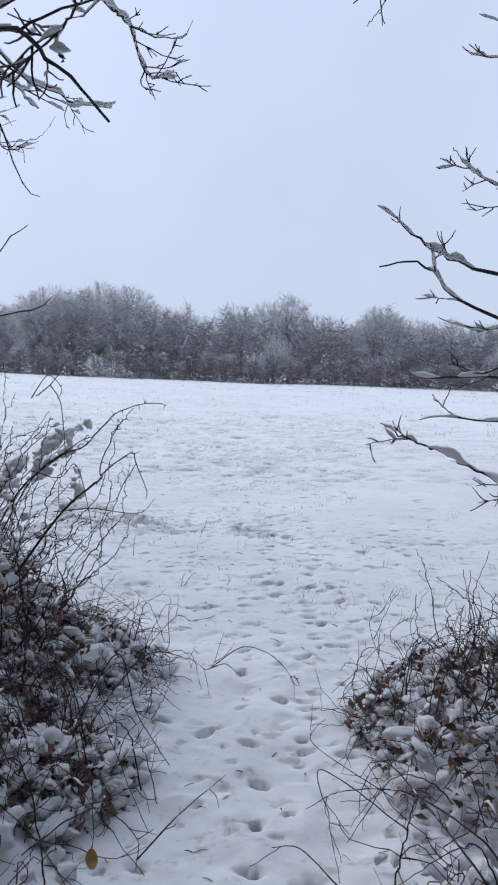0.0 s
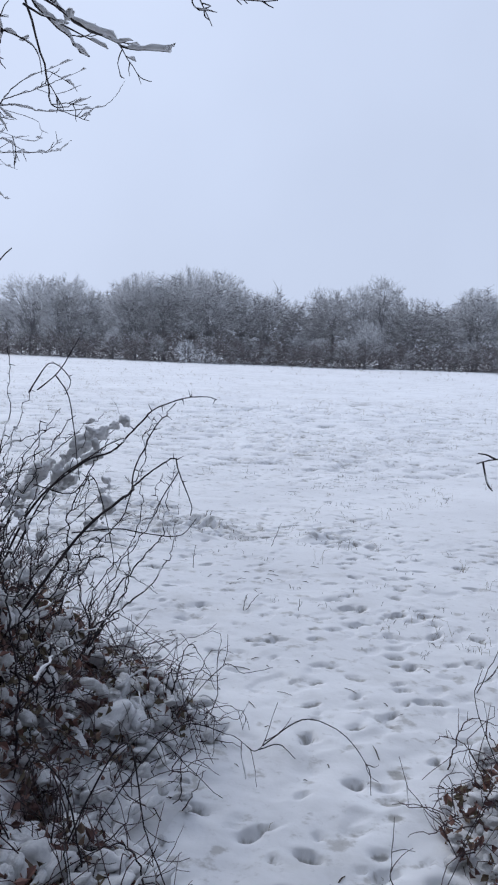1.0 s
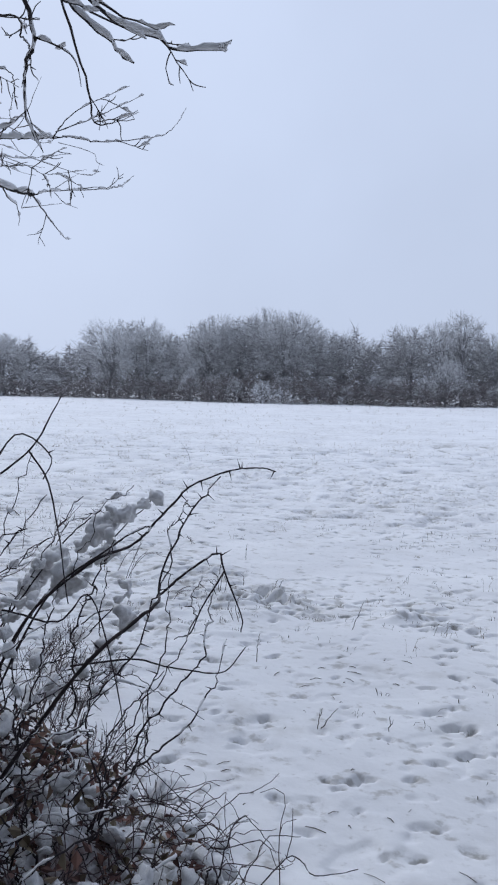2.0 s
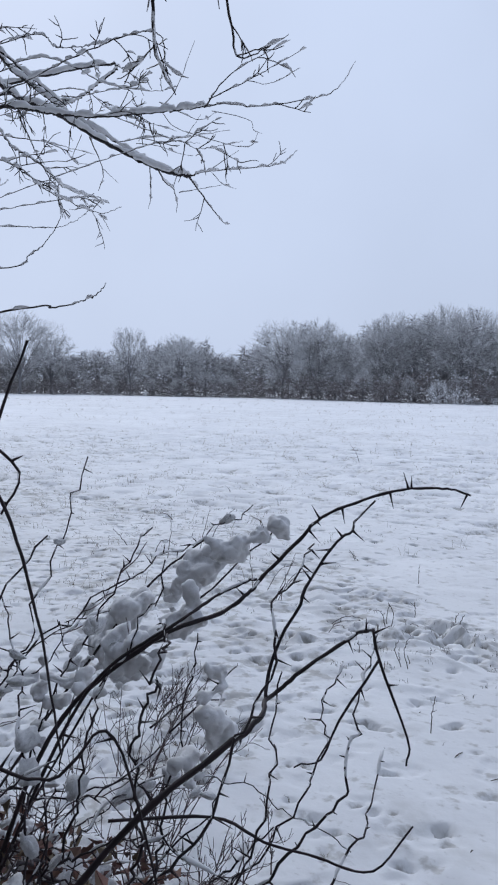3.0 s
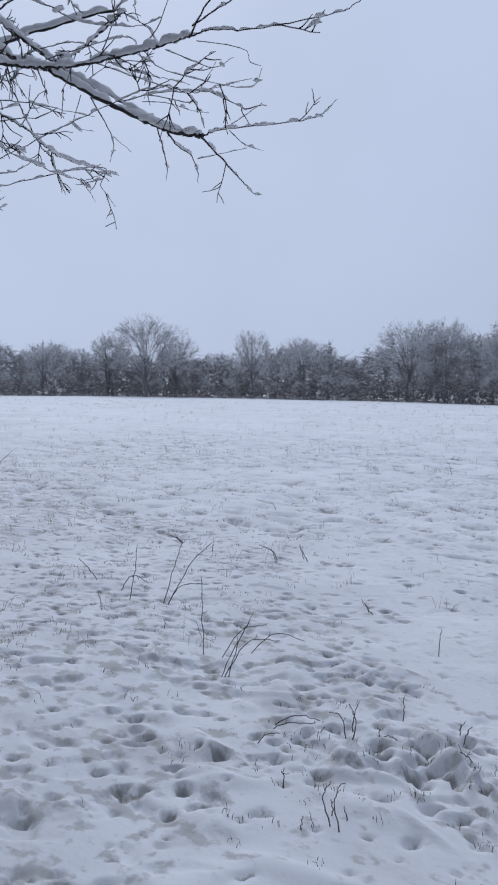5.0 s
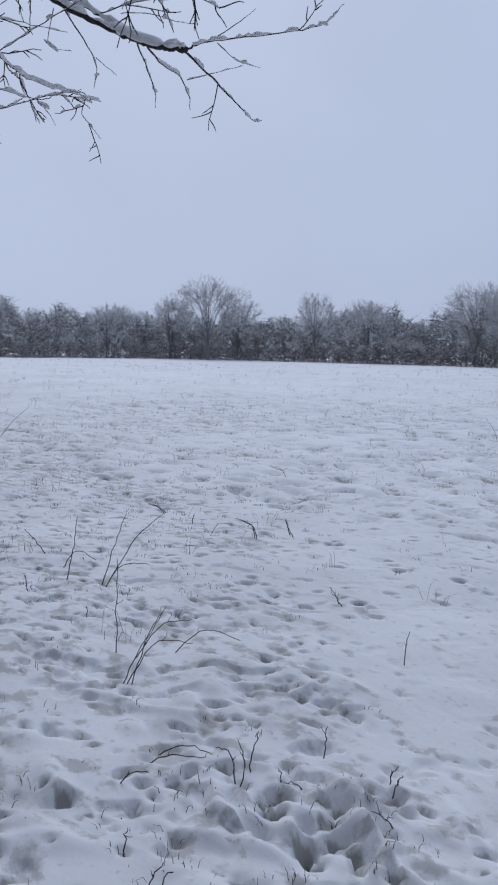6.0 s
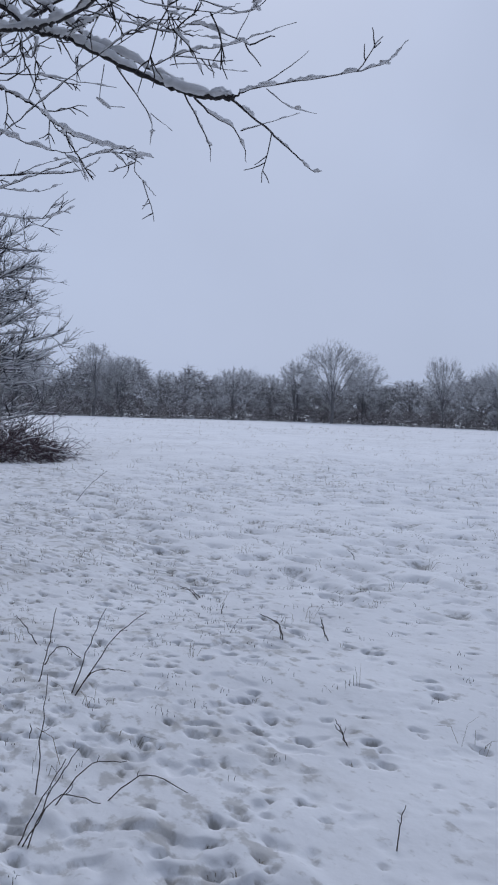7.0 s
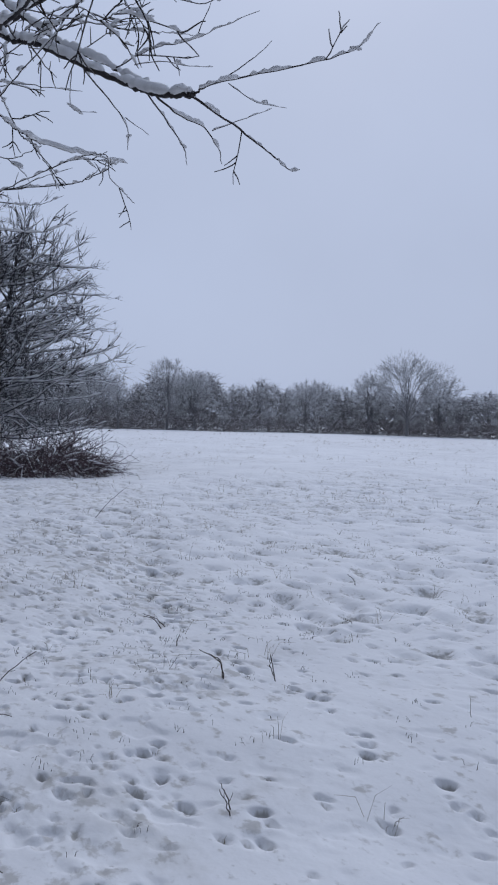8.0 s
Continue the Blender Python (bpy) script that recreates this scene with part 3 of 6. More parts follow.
wood_rng = np.random.default_rng(11)
az = -24.0
while az < 78:
    el = float(np.interp(az, SKY_AZ, SKY_EL))
    ex = wood_rng.uniform(8, 17)
    st = ("broad", "upright", "broad")[wood_rng.integers(3)]
    plant(st, int(wood_rng.integers(1, 4)), az, ex, height_for(az, el * wood_rng.uniform(0.9, 1.02), ex), wood_rng.uniform(0.8, 1.15), EDGE_GROUP, "bare frosted tree in the wood")
    az += wood_rng.uniform(1.5, 2.3)
az = -23.5
while az < 78:
    el = float(np.interp(az, SKY_AZ, SKY_EL))
    ex = wood_rng.uniform(3, 7)
    plant("thicket", int(wood_rng.integers(1, 5)), az, ex, height_for(az, el * wood_rng.uniform(0.35, 0.8), ex), wood_rng.uniform(0.9, 1.3), EDGE_GROUP, "smaller bare frosted tree in the wood")
    az += wood_rng.uniform(1.3, 2.1)
az = -24.0
while az < 78:
    ex = wood_rng.uniform(-1.0, 2.5)
    plant("shrub", int(wood_rng.integers(1, 5)), az, ex, wood_rng.uniform(1.6, 3.6), wood_rng.uniform(0.8, 1.25), "shrubs along the far edge of the field", "snow-dusted leafless shrub at the field edge", "shrub", "shrub")
    az += wood_rng.uniform(0.8, 1.5)

for az, ex, H, sq in ((11.6, -2.5, 2.9, 0.9), (10.2, -3.0, 2.2, 1.1), (8.6, -2.0, 2.6, 1.0), (6.9, -1.5, 1.9, 1.2), (4.0, -1.5, 2.2, 1.1), (-0.5, -1.0, 2.4, 1.0), (23.5, -1.5, 2.0, 1.2), (33.0, -1.0, 2.6, 1.0), (46.5, -1.0, 2.4, 1.1),
                      (9.3, 0.5, 4.2, 0.9), (7.6, 0.0, 3.6, 1.0), (5.6, 1.0, 4.4, 0.9), (2.2, 0.5, 3.4, 1.1), (0.6, 1.0, 4.0, 0.9), (-2.4, 0.0, 3.2, 1.0), (-4.6, 0.5, 3.8, 1.0), (-7.2, 0.5, 3.0, 1.1),
                      (16.5, 0.5, 2.8, 1.0), (27.0, -0.5, 2.6, 1.1), (30.5, 0.5, 3.0, 1.0), (36.8, 0.0, 3.4, 0.9), (43.5, -0.5, 2.0, 1.3), (52.0, 0.0, 2.2, 1.2), (58.0, 0.5, 3.2, 1.0)):
    plant("laden", 1 + int(az) % 2, az, ex, H, sq, "shrubs along the far edge of the field", "low shrub heavily loaded with fresh snow at the field edge", "shrub", "shrub")

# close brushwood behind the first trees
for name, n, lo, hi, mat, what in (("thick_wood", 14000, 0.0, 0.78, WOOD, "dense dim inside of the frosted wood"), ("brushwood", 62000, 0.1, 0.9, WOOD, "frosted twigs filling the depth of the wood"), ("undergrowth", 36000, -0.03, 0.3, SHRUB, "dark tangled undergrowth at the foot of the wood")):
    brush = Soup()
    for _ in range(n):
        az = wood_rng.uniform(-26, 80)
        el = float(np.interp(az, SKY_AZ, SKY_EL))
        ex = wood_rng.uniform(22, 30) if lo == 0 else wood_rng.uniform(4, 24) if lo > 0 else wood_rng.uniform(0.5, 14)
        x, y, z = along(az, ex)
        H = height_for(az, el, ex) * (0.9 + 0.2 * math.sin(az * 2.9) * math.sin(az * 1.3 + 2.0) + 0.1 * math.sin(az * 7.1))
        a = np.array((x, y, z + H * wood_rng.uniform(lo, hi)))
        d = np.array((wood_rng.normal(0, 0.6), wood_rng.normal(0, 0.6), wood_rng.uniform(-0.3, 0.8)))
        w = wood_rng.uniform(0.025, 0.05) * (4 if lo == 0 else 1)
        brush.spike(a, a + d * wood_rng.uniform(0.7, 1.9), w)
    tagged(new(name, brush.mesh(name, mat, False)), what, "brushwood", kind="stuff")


# ---- lumps of lying snow ----
def lump(seed, elong=1.3):
    """An irregular lump of lying snow about 1 across."""
    bm = bmesh.new()
    bmesh.ops.create_icosphere(bm, subdivisions=3, radius=0.5)
    o = Vector((seed * 7.3, seed * 3.1, seed * 1.7))
    for v in bm.verts:
        c = v.co.copy()
        f = 1 + 0.5 * noise.noise(c * 2.2 + o) + 0.2 * noise.noise(c * 5.5 + o)
        v.co = Vector((c.x * elong, c.y, c.z * (0.75 if c.z > 0 else 0.45))) * f
    me = bpy.data.meshes.new("snow_clump")
    bm.to_mesh(me)
    bm.free()
    me.materials.append(CLUMP)
    me.shade_smooth()
    return me


LUMPS = [lump(s, 1.0 + 0.12 * (s % 6)) for s in range(10)]


# ---- near trees whose limbs hang into view ----
def attach(trunk_line, start):
    """Where on the trunk a limb that reaches start would leave it."""
    hd = np.hypot(*(trunk_line[:, :2] - start[:2]).T)
    want = start[2] - 0.3 * hd
    return trunk_line[int(np.argmin(np.abs(trunk_line[:, 2] - want)))]


def snowy_tree(name, trunk_pts, trunk_r, limbs, seed, label, category, shrink=0.8, snow=0.035, twig_len=0.5, twig_per_m=5.0, cover=0.55, tip=0.0018, rise=0.22, blobs=0):
    rng = np.random.default_rng(seed)
    line = spline(trunk_pts, 24)
    tree = thing(name, tuple(trunk_pts[0]), label, category)
    t = Soup()
    t.tube(line, np.linspace(trunk_r, trunk_r * 0.25, 24) * (1 + 0.08 * np.sin(np.arange(24) * 1.7)), 12)
    part("trunk", t, BARK, tree)
    twigs, twig_snow = Soup(), Soup()
    ends = [np.array(p[3]) for p in limbs]
    for n, (kind, r0, r1, pts) in enumerate(limbs):
        pts = [np.array(p) for p in pts]
        free = all(np.min(np.linalg.norm(e - pts[0], axis=1)) > 0.2 for m, e in enumerate(ends) if m != n)
        r0, r1 = r0 * shrink * (0.75 if kind == "limb" else 1), r1 * shrink
        if free:
            root = attach(line, pts[0])
            pts = [root, root * 0.5 + pts[0] * 0.5 + np.array((0, 0, 0.12))] + pts
            r0 *= 1.25
        L = length_of(pts)
        k = max(8, int(L / 0.045))
        p = spline(pts, k)
        p[1:-1] += rng.normal(0, 1, (k - 2, 3)) * min(0.006, 0.25 * r0 + 0.0015)
        rad = np.linspace(r0, r1, k) * (1 + 0.05 * rng.normal(0, 1, k))
        s = Soup()
        s.tube(p, rad, 8 if r0 > 0.02 else 6)
        ob = part(kind, s, BARK if r0 > 0.012 else TWIG, tree)
        sn = Soup()
        lay_snow(sn, p, rad, min(snow, r0 * 1.7 + (0.016 if r0 > 0.006 else 0.004)), rng, cover if r0 > 0.012 else cover - 0.34, 0.14 if r0 > 0.012 else 0.075, 7, 0.3)
        if sn.f:
            part("snow", sn, CLUMP, ob, "soft snow lying along the branch")
        for _ in range(int(rng.integers(0, blobs + 1)) if r0 < 0.02 and kind != "wisp" else 0):
            at = p[int(rng.uniform(0.3, 0.88) * (k - 1))]
            sc = rng.uniform(0.035, 0.065)
            lump_ob = part("snow_clump", LUMPS[rng.integers(10)], CLUMP, tree)
            lump_ob.matrix_basis = Matrix.Translation(Vector(at) - tree.location + Vector((0, 0, sc * 0.2))) @ Euler((rng.normal(0, 0.4), rng.normal(0, 0.4), rng.uniform(0, 6.28))).to_matrix().to_4x4() @ Matrix.Diagonal((sc * rng.uniform(1.1, 1.8), sc * 0.8, sc * rng.uniform(0.7, 1.1), 1))
        side_twigs(twigs, twig_snow, p, r1, rng, 0 if kind == "wisp" else int(L * twig_per_m), min(twig_len, L * 0.4), 3, 2, rise, 0.3 if free else 0.1, tip, 0.45, snow * 0.6)
    part("fine_brush", twigs, TWIG, tree, "thin dark side twigs", "stuff")
    part("twig_snow", twig_snow, CLUMP, tree, "small pads of snow on the twigs", "stuff")
    return tree


def branch(store, kind, r0, r1, *bends):
    """Notes one branch: its kind, its radius at both ends and the bends it runs through."""
    store.append((kind, r0, r1, bends))


LIMBS_A = []
branch(LIMBS_A, "limb", 0.06, 0.038, (-6.87, 9.03, 4.96), (-6.23, 9.37, 4.54), (-5.91, 9.52, 4.41), (-5.36, 9.90, 4.08), (-4.76, 10.03, 3.79), (-4.49, 10.16, 3.74))
branch(LIMBS_A, "bough", 0.016, 0.004, (-4.49, 10.16, 3.74), (-4.34, 10.29, 3.81), (-3.81, 10.94, 4.00), (-3.61, 11.08, 4.18))
branch(LIMBS_A, "bough", 0.008, 0.003, (-4.35, 10.28, 3.81), (-4.20, 10.49, 4.00), (-4.10, 10.54, 4.08))
branch(LIMBS_A, "bough", 0.007, 0.003, (-4.33, 10.34, 3.81), (-4.30, 10.54, 3.73), (-4.23, 10.78, 3.72))
branch(LIMBS_A, "bough", 0.018, 0.005, (-4.51, 10.13, 3.73), (-4.58, 10.60, 3.63), (-4.58, 10.89, 3.52), (-4.54, 11.05, 3.41), (-4.48, 11.12, 3.41))
branch(LIMBS_A, "bough", 0.016, 0.005, (-4.82, 10.02, 3.81), (-4.89, 10.24, 3.74), (-4.91, 10.49, 3.71), (-4.96, 10.66, 3.61), (-5.01, 10.74, 3.50))
branch(LIMBS_A, "bough", 0.008, 0.003, (-4.87, 10.55, 3.68), (-4.45, 10.81, 3.79))
branch(LIMBS_A, "bough", 0.012, 0.004, (-4.94, 10.03, 3.84), (-5.21, 10.48, 3.65), (-5.31, 10.59, 3.53))
branch(LIMBS_A, "bough", 0.012, 0.004, (-5.58, 9.79, 4.17), (-5.69, 10.20, 3.90), (-5.83, 10.30, 3.72))
branch(LIMBS_A, "bough", 0.007, 0.003, (-5.68, 10.20, 3.93), (-5.61, 10.39, 3.81))
branch(LIMBS_A, "bough", 0.045, 0.012, (-6.63, 9.23, 5.04), (-6.30, 9.44, 4.81), (-5.76, 9.70, 4.39), (-5.48, 9.91, 4.22), (-5.00, 10.09, 3.90))
branch(LIMBS_A, "bough", 0.03, 0.008, (-5.39, 9.83, 4.93), (-5.49, 9.72, 4.66), (-5.65, 9.59, 4.49), (-5.90, 9.44, 4.38))
branch(LIMBS_A, "bough", 0.011, 0.004, (-5.27, 9.92, 4.12), (-4.88, 10.05, 4.17), (-4.64, 10.19, 4.17), (-4.18, 10.48, 4.29))
branch(LIMBS_A, "bough", 0.007, 0.003, (-4.60, 10.23, 4.19), (-4.44, 10.26, 4.42))
branch(LIMBS_A, "bough", 0.011, 0.004, (-5.81, 9.61, 4.65), (-5.35, 9.93, 4.45), (-4.77, 10.30, 4.29))
branch(LIMBS_A, "bough", 0.009, 0.004, (-5.27, 9.71, 4.60), (-5.07, 9.91, 4.49), (-4.94, 9.98, 4.41))
branch(LIMBS_A, "bough", 0.009, 0.004, (-4.78, 9.94, 4.49), (-4.42, 10.17, 4.34), (-4.26, 10.29, 4.43))
branch(LIMBS_A, "bough", 0.02, 0.005, (-6.22, 8.80, 4.02), (-5.89, 8.95, 3.84), (-5.73, 9.16, 3.72), (-5.69, 9.33, 3.61), (-5.70, 9.59, 3.56), (-5.59, 10.19, 3.53))
branch(LIMBS_A, "bough", 0.009, 0.005, (-5.67, 9.86, 3.54), (-5.79, 10.14, 3.43), (-5.81, 10.37, 3.28))
branch(LIMBS_A, "bough", 0.014, 0.004, (-6.23, 9.15, 4.49), (-6.00, 9.17, 4.18), (-5.79, 9.33, 3.67), (-5.76, 9.47, 3.55), (-5.84, 9.62, 3.42), (-5.84, 9.71, 3.27))
branch(LIMBS_A, "bough", 0.012, 0.004, (-6.00, 8.85, 3.96), (-5.71, 9.24, 3.96), (-5.46, 9.73, 3.95))
branch(LIMBS_A, "bough", 0.007, 0.003, (-5.62, 9.70, 4.17), (-5.80, 9.78, 3.94), (-5.71, 9.96, 3.92))
branch(LIMBS_A, "bough", 0.007, 0.003, (-5.10, 9.99, 4.10), (-4.89, 10.11, 4.09), (-4.70, 10.22, 4.02), (-4.59, 10.37, 4.02))
branch(LIMBS_A, "limb", 0.05, 0.014, (-6.10, 8.79, 4.21), (-5.52, 8.94, 4.16), (-5.02, 9.00, 4.07), (-4.19, 8.98, 4.01), (-3.63, 8.91, 3.97))
branch(LIMBS_A, "bough", 0.013, 0.003, (-3.63, 8.91, 3.97), (-3.42, 8.91, 3.97), (-3.15, 9.00, 3.94), (-2.72, 9.42, 4.11), (-2.59, 9.58, 4.26), (-2.48, 9.64, 4.47))
branch(LIMBS_A, "bough", 0.013, 0.004, (-3.65, 8.90, 3.96), (-3.36, 8.89, 4.22), (-2.87, 9.01, 4.47))
branch(LIMBS_A, "bough", 0.012, 0.004, (-3.58, 8.86, 4.01), (-3.20, 8.89, 4.14), (-2.72, 9.01, 4.38))
branch(LIMBS_A, "bough", 0.006, 0.003, (-3.21, 8.89, 4.13), (-3.02, 8.94, 4.10), (-2.75, 8.96, 4.20))
branch(LIMBS_A, "bough", 0.006, 0.003, (-3.57, 8.90, 3.92), (-3.29, 9.08, 3.87), (-3.26, 9.13, 3.79), (-3.19, 9.17, 3.76))
branch(LIMBS_A, "bough", 0.007, 0.003, (-4.10, 8.93, 3.97), (-3.99, 9.05, 3.85), (-3.47, 9.39, 3.73), (-3.34, 9.41, 3.86))
branch(LIMBS_A, "bough", 0.008, 0.003, (-4.69, 9.00, 4.03), (-4.26, 9.37, 3.88), (-4.03, 9.52, 3.86))
branch(LIMBS_A, "bough", 0.008, 0.003, (-4.40, 9.07, 3.74), (-3.85, 9.19, 3.70), (-3.48, 9.37, 3.78))
branch(LIMBS_A, "limb", 0.05, 0.015, (-6.05, 8.48, 4.87), (-5.79, 8.57, 4.68), (-5.22, 8.92, 4.18))
branch(LIMBS_A, "bough", 0.016, 0.005, (-3.97, 8.28, 4.41), (-4.02, 8.79, 4.11))
branch(LIMBS_A, "bough", 0.012, 0.004, (-5.68, 8.60, 4.52), (-5.21, 8.61, 4.52), (-4.88, 8.68, 4.39), (-4.66, 8.79, 4.27), (-4.25, 8.98, 4.21), (-4.00, 9.01, 4.23))
branch(LIMBS_A, "bough", 0.012, 0.004, (-5.44, 8.57, 4.73), (-5.11, 8.65, 4.61), (-4.72, 8.71, 4.60), (-4.40, 8.78, 4.66))
branch(LIMBS_A, "bough", 0.01, 0.003, (-4.63, 9.01, 4.12), (-4.42, 9.01, 4.45))
branch(LIMBS_A, "bough", 0.01, 0.003, (-4.16, 8.99, 4.04), (-4.01, 9.01, 4.21), (-3.79, 8.96, 4.59))
branch(LIMBS_A, "bough", 0.015, 0.004, (-5.75, 8.19, 3.67), (-5.43, 8.14, 3.50), (-5.20, 8.27, 3.40), (-5.07, 8.44, 3.25), (-4.84, 8.94, 3.12), (-4.70, 9.15, 3.21))
branch(LIMBS_A, "bough", 0.006, 0.003, (-4.82, 8.96, 3.12), (-4.85, 9.08, 3.06), (-4.82, 9.13, 2.97))
branch(LIMBS_A, "bough", 0.02, 0.006, (-8.81, 9.77, 3.88), (-8.48, 10.03, 3.90), (-7.97, 10.61, 3.96), (-7.85, 10.79, 4.04), (-7.75, 10.90, 4.15))
branch(LIMBS_A, "bough", 0.01, 0.004, (-8.36, 10.18, 3.92), (-8.18, 10.37, 4.03), (-7.99, 10.67, 4.16))
branch(LIMBS_A, "bough", 0.012, 0.004, (-8.71, 9.80, 3.80), (-8.27, 10.35, 3.75), (-8.11, 10.62, 3.87))
branch(LIMBS_A, "bough", 0.015, 0.004, (-8.88, 9.81, 3.52), (-8.57, 10.08, 3.48), (-8.33, 10.38, 3.46), (-8.14, 10.53, 3.49), (-8.01, 10.73, 3.62))
branch(LIMBS_A, "bough", 0.012, 0.004, (-9.14, 9.91, 3.17), (-8.75, 10.30, 3.25), (-8.68, 10.41, 3.34))
LIMBS_B = []
branch(LIMBS_B, "wisp", 0.006, 0.002, (-3.98, 6.63, 2.50), (-3.73, 6.74, 2.50), (-3.53, 6.78, 2.50), (-3.34, 6.79, 2.57))
branch(LIMBS_B, "wisp", 0.005, 0.002, (-3.24, 5.94, 2.10), (-3.08, 5.94, 2.16), (-2.95, 5.92, 2.22), (-2.88, 5.96, 2.36), (-2.88, 5.91, 2.48))
branch(LIMBS_B, "wisp", 0.007, 0.002, (-2.65, 5.38, 1.81), (-2.47, 5.41, 1.82), (-2.39, 5.49, 1.85), (-2.26, 5.46, 1.89), (-2.23, 5.47, 1.93))
branch(LIMBS_B, "bough", 0.022, 0.008, (-2.24, 6.01, 4.02), (-2.11, 6.04, 3.84), (-2.00, 6.04, 3.71), (-1.84, 6.09, 3.59), (-1.79, 6.09, 3.52), (-1.71, 6.13, 3.47))
branch(LIMBS_B, "bough", 0.018, 0.004, (-2.07, 5.89, 3.92), (-1.76, 5.93, 3.62), (-1.54, 6.04, 3.57), (-1.45, 6.09, 3.52), (-1.18, 6.07, 3.49), (-1.10, 6.07, 3.54))
branch(LIMBS_B, "bough", 0.006, 0.003, (-1.47, 6.09, 3.50), (-1.50, 6.10, 3.44), (-1.50, 6.15, 3.36), (-1.47, 6.16, 3.34))
branch(LIMBS_B, "bough", 0.014, 0.003, (-2.28, 6.11, 4.04), (-2.18, 6.12, 3.86), (-2.11, 6.35, 3.46), (-2.10, 6.43, 3.25), (-1.95, 6.38, 3.22), (-1.79, 6.42, 3.30))
branch(LIMBS_B, "bough", 0.02, 0.004, (-2.39, 5.93, 4.02), (-2.27, 5.96, 3.58), (-2.34, 5.99, 3.44), (-2.37, 6.04, 3.26), (-2.37, 6.09, 3.13), (-2.31, 6.17, 2.98))
branch(LIMBS_B, "bough", 0.01, 0.003, (-2.26, 5.97, 3.58), (-2.12, 6.05, 3.54), (-2.06, 6.11, 3.46), (-2.06, 6.16, 3.36))
branch(LIMBS_B, "bough", 0.01, 0.003, (-2.34, 5.66, 3.58), (-2.24, 5.76, 3.49), (-2.21, 5.80, 3.43), (-2.28, 5.84, 3.25))
branch(LIMBS_B, "bough", 0.014, 0.004, (-0.90, 4.07, 3.52), (-0.84, 4.23, 3.45), (-0.73, 4.38, 3.40), (-0.66, 4.57, 3.23), (-0.54, 4.61, 3.21), (-0.48, 4.61, 3.23))
branch(LIMBS_B, "bough", 0.007, 0.002, (-0.72, 4.38, 3.40), (-0.54, 4.33, 3.33), (-0.42, 4.34, 3.34), (-0.37, 4.31, 3.42))
branch(LIMBS_B, "bough", 0.007, 0.003, (-0.66, 4.57, 3.24), (-0.69, 4.60, 3.16), (-0.57, 4.63, 3.14))
branch(LIMBS_B, "bough", 0.013, 0.003, (-1.72, 4.83, 3.39), (-1.60, 4.89, 3.35), (-1.38, 5.00, 3.23), (-1.21, 5.06, 3.17), (-1.11, 5.08, 3.18))
branch(LIMBS_B, "bough", 0.01, 0.004, (-1.70, 4.98, 3.33), (-1.27, 5.15, 3.16))
branch(LIMBS_B, "bough", 0.008, 0.003, (-0.55, 2.09, 2.58), (-0.56, 2.15, 2.43), (-0.54, 2.17, 2.38))
LIMBS_C = []
branch(LIMBS_C, "bough", 0.013, 0.006, (-0.786, 2.087, 2.409), (-0.607, 1.982, 2.388), (-0.554, 1.961, 2.324), (-0.480, 1.940, 2.272), (-0.427, 1.971, 2.219), (-0.364, 1.950, 2.156))
branch(LIMBS_C, "bough", 0.008, 0.004, (-0.607, 1.982, 2.388), (-0.564, 1.982, 2.419), (-0.491, 2.035, 2.472), (-0.406, 2.035, 2.503), (-0.322, 2.035, 2.556))
branch(LIMBS_C, "bough", 0.006, 0.002, (-0.744, 2.161, 2.261), (-0.701, 2.140, 2.166), (-0.670, 2.108, 2.103), (-0.638, 2.140, 2.019), (-0.596, 2.161, 1.998))
branch(LIMBS_C, "bough", 0.004, 0.002, (-0.817, 2.340, 1.797), (-0.733, 2.256, 1.861), (-0.701, 2.256, 1.903), (-0.659, 2.266, 1.934))
branch(LIMBS_C, "bough", 0.005, 0.002, (-0.828, 2.351, 1.650), (-0.701, 2.393, 1.681), (-0.649, 2.403, 1.702), (-0.617, 2.414, 1.734))
LIMBS_D = []
branch(LIMBS_D, "bough", 0.012, 0.003, (1.132, 2.814, 1.892), (0.848, 2.888, 1.976), (0.721, 2.909, 2.029), (0.627, 2.920, 2.103), (0.500, 2.920, 2.187))
branch(LIMBS_D, "bough", 0.01, 0.004, (1.111, 2.720, 1.713), (0.880, 2.793, 1.797), (0.774, 2.814, 1.861), (0.700, 2.825, 1.945), (0.605, 2.836, 1.966), (0.511, 2.857, 1.945))
branch(LIMBS_D, "bough", 0.007, 0.002, (1.111, 2.878, 2.198), (0.974, 2.909, 2.272), (0.858, 2.920, 2.335), (0.774, 2.920, 2.419))
branch(LIMBS_D, "bough", 0.011, 0.003, (1.080, 2.488, 1.123), (0.974, 2.646, 1.165), (0.774, 2.709, 1.260), (0.648, 2.741, 1.302), (0.542, 2.772, 1.355))
branch(LIMBS_D, "bough", 0.007, 0.002, (1.101, 2.614, 1.418), (0.901, 2.688, 1.386), (0.785, 2.720, 1.397), (0.679, 2.741, 1.376))
branch(LIMBS_D, "bough", 0.01, 0.003, (1.090, 2.625, 1.544), (0.953, 2.677, 1.544), (0.795, 2.720, 1.544), (0.679, 2.751, 1.534), (0.627, 2.762, 1.565))
branch(LIMBS_D, "bough", 0.007, 0.002, (1.111, 2.720, 1.776), (0.964, 2.772, 1.734), (0.869, 2.804, 1.724), (0.743, 2.836, 1.766))
branch(LIMBS_D, "bough", 0.005, 0.002, (1.059, 2.846, 2.746), (0.858, 2.899, 2.746), (0.774, 2.909, 2.788))
branch(LIMBS_D, "bough", 0.004, 0.002, (1.017, 2.825, 2.830), (0.901, 2.846, 2.851), (0.816, 2.857, 2.883))
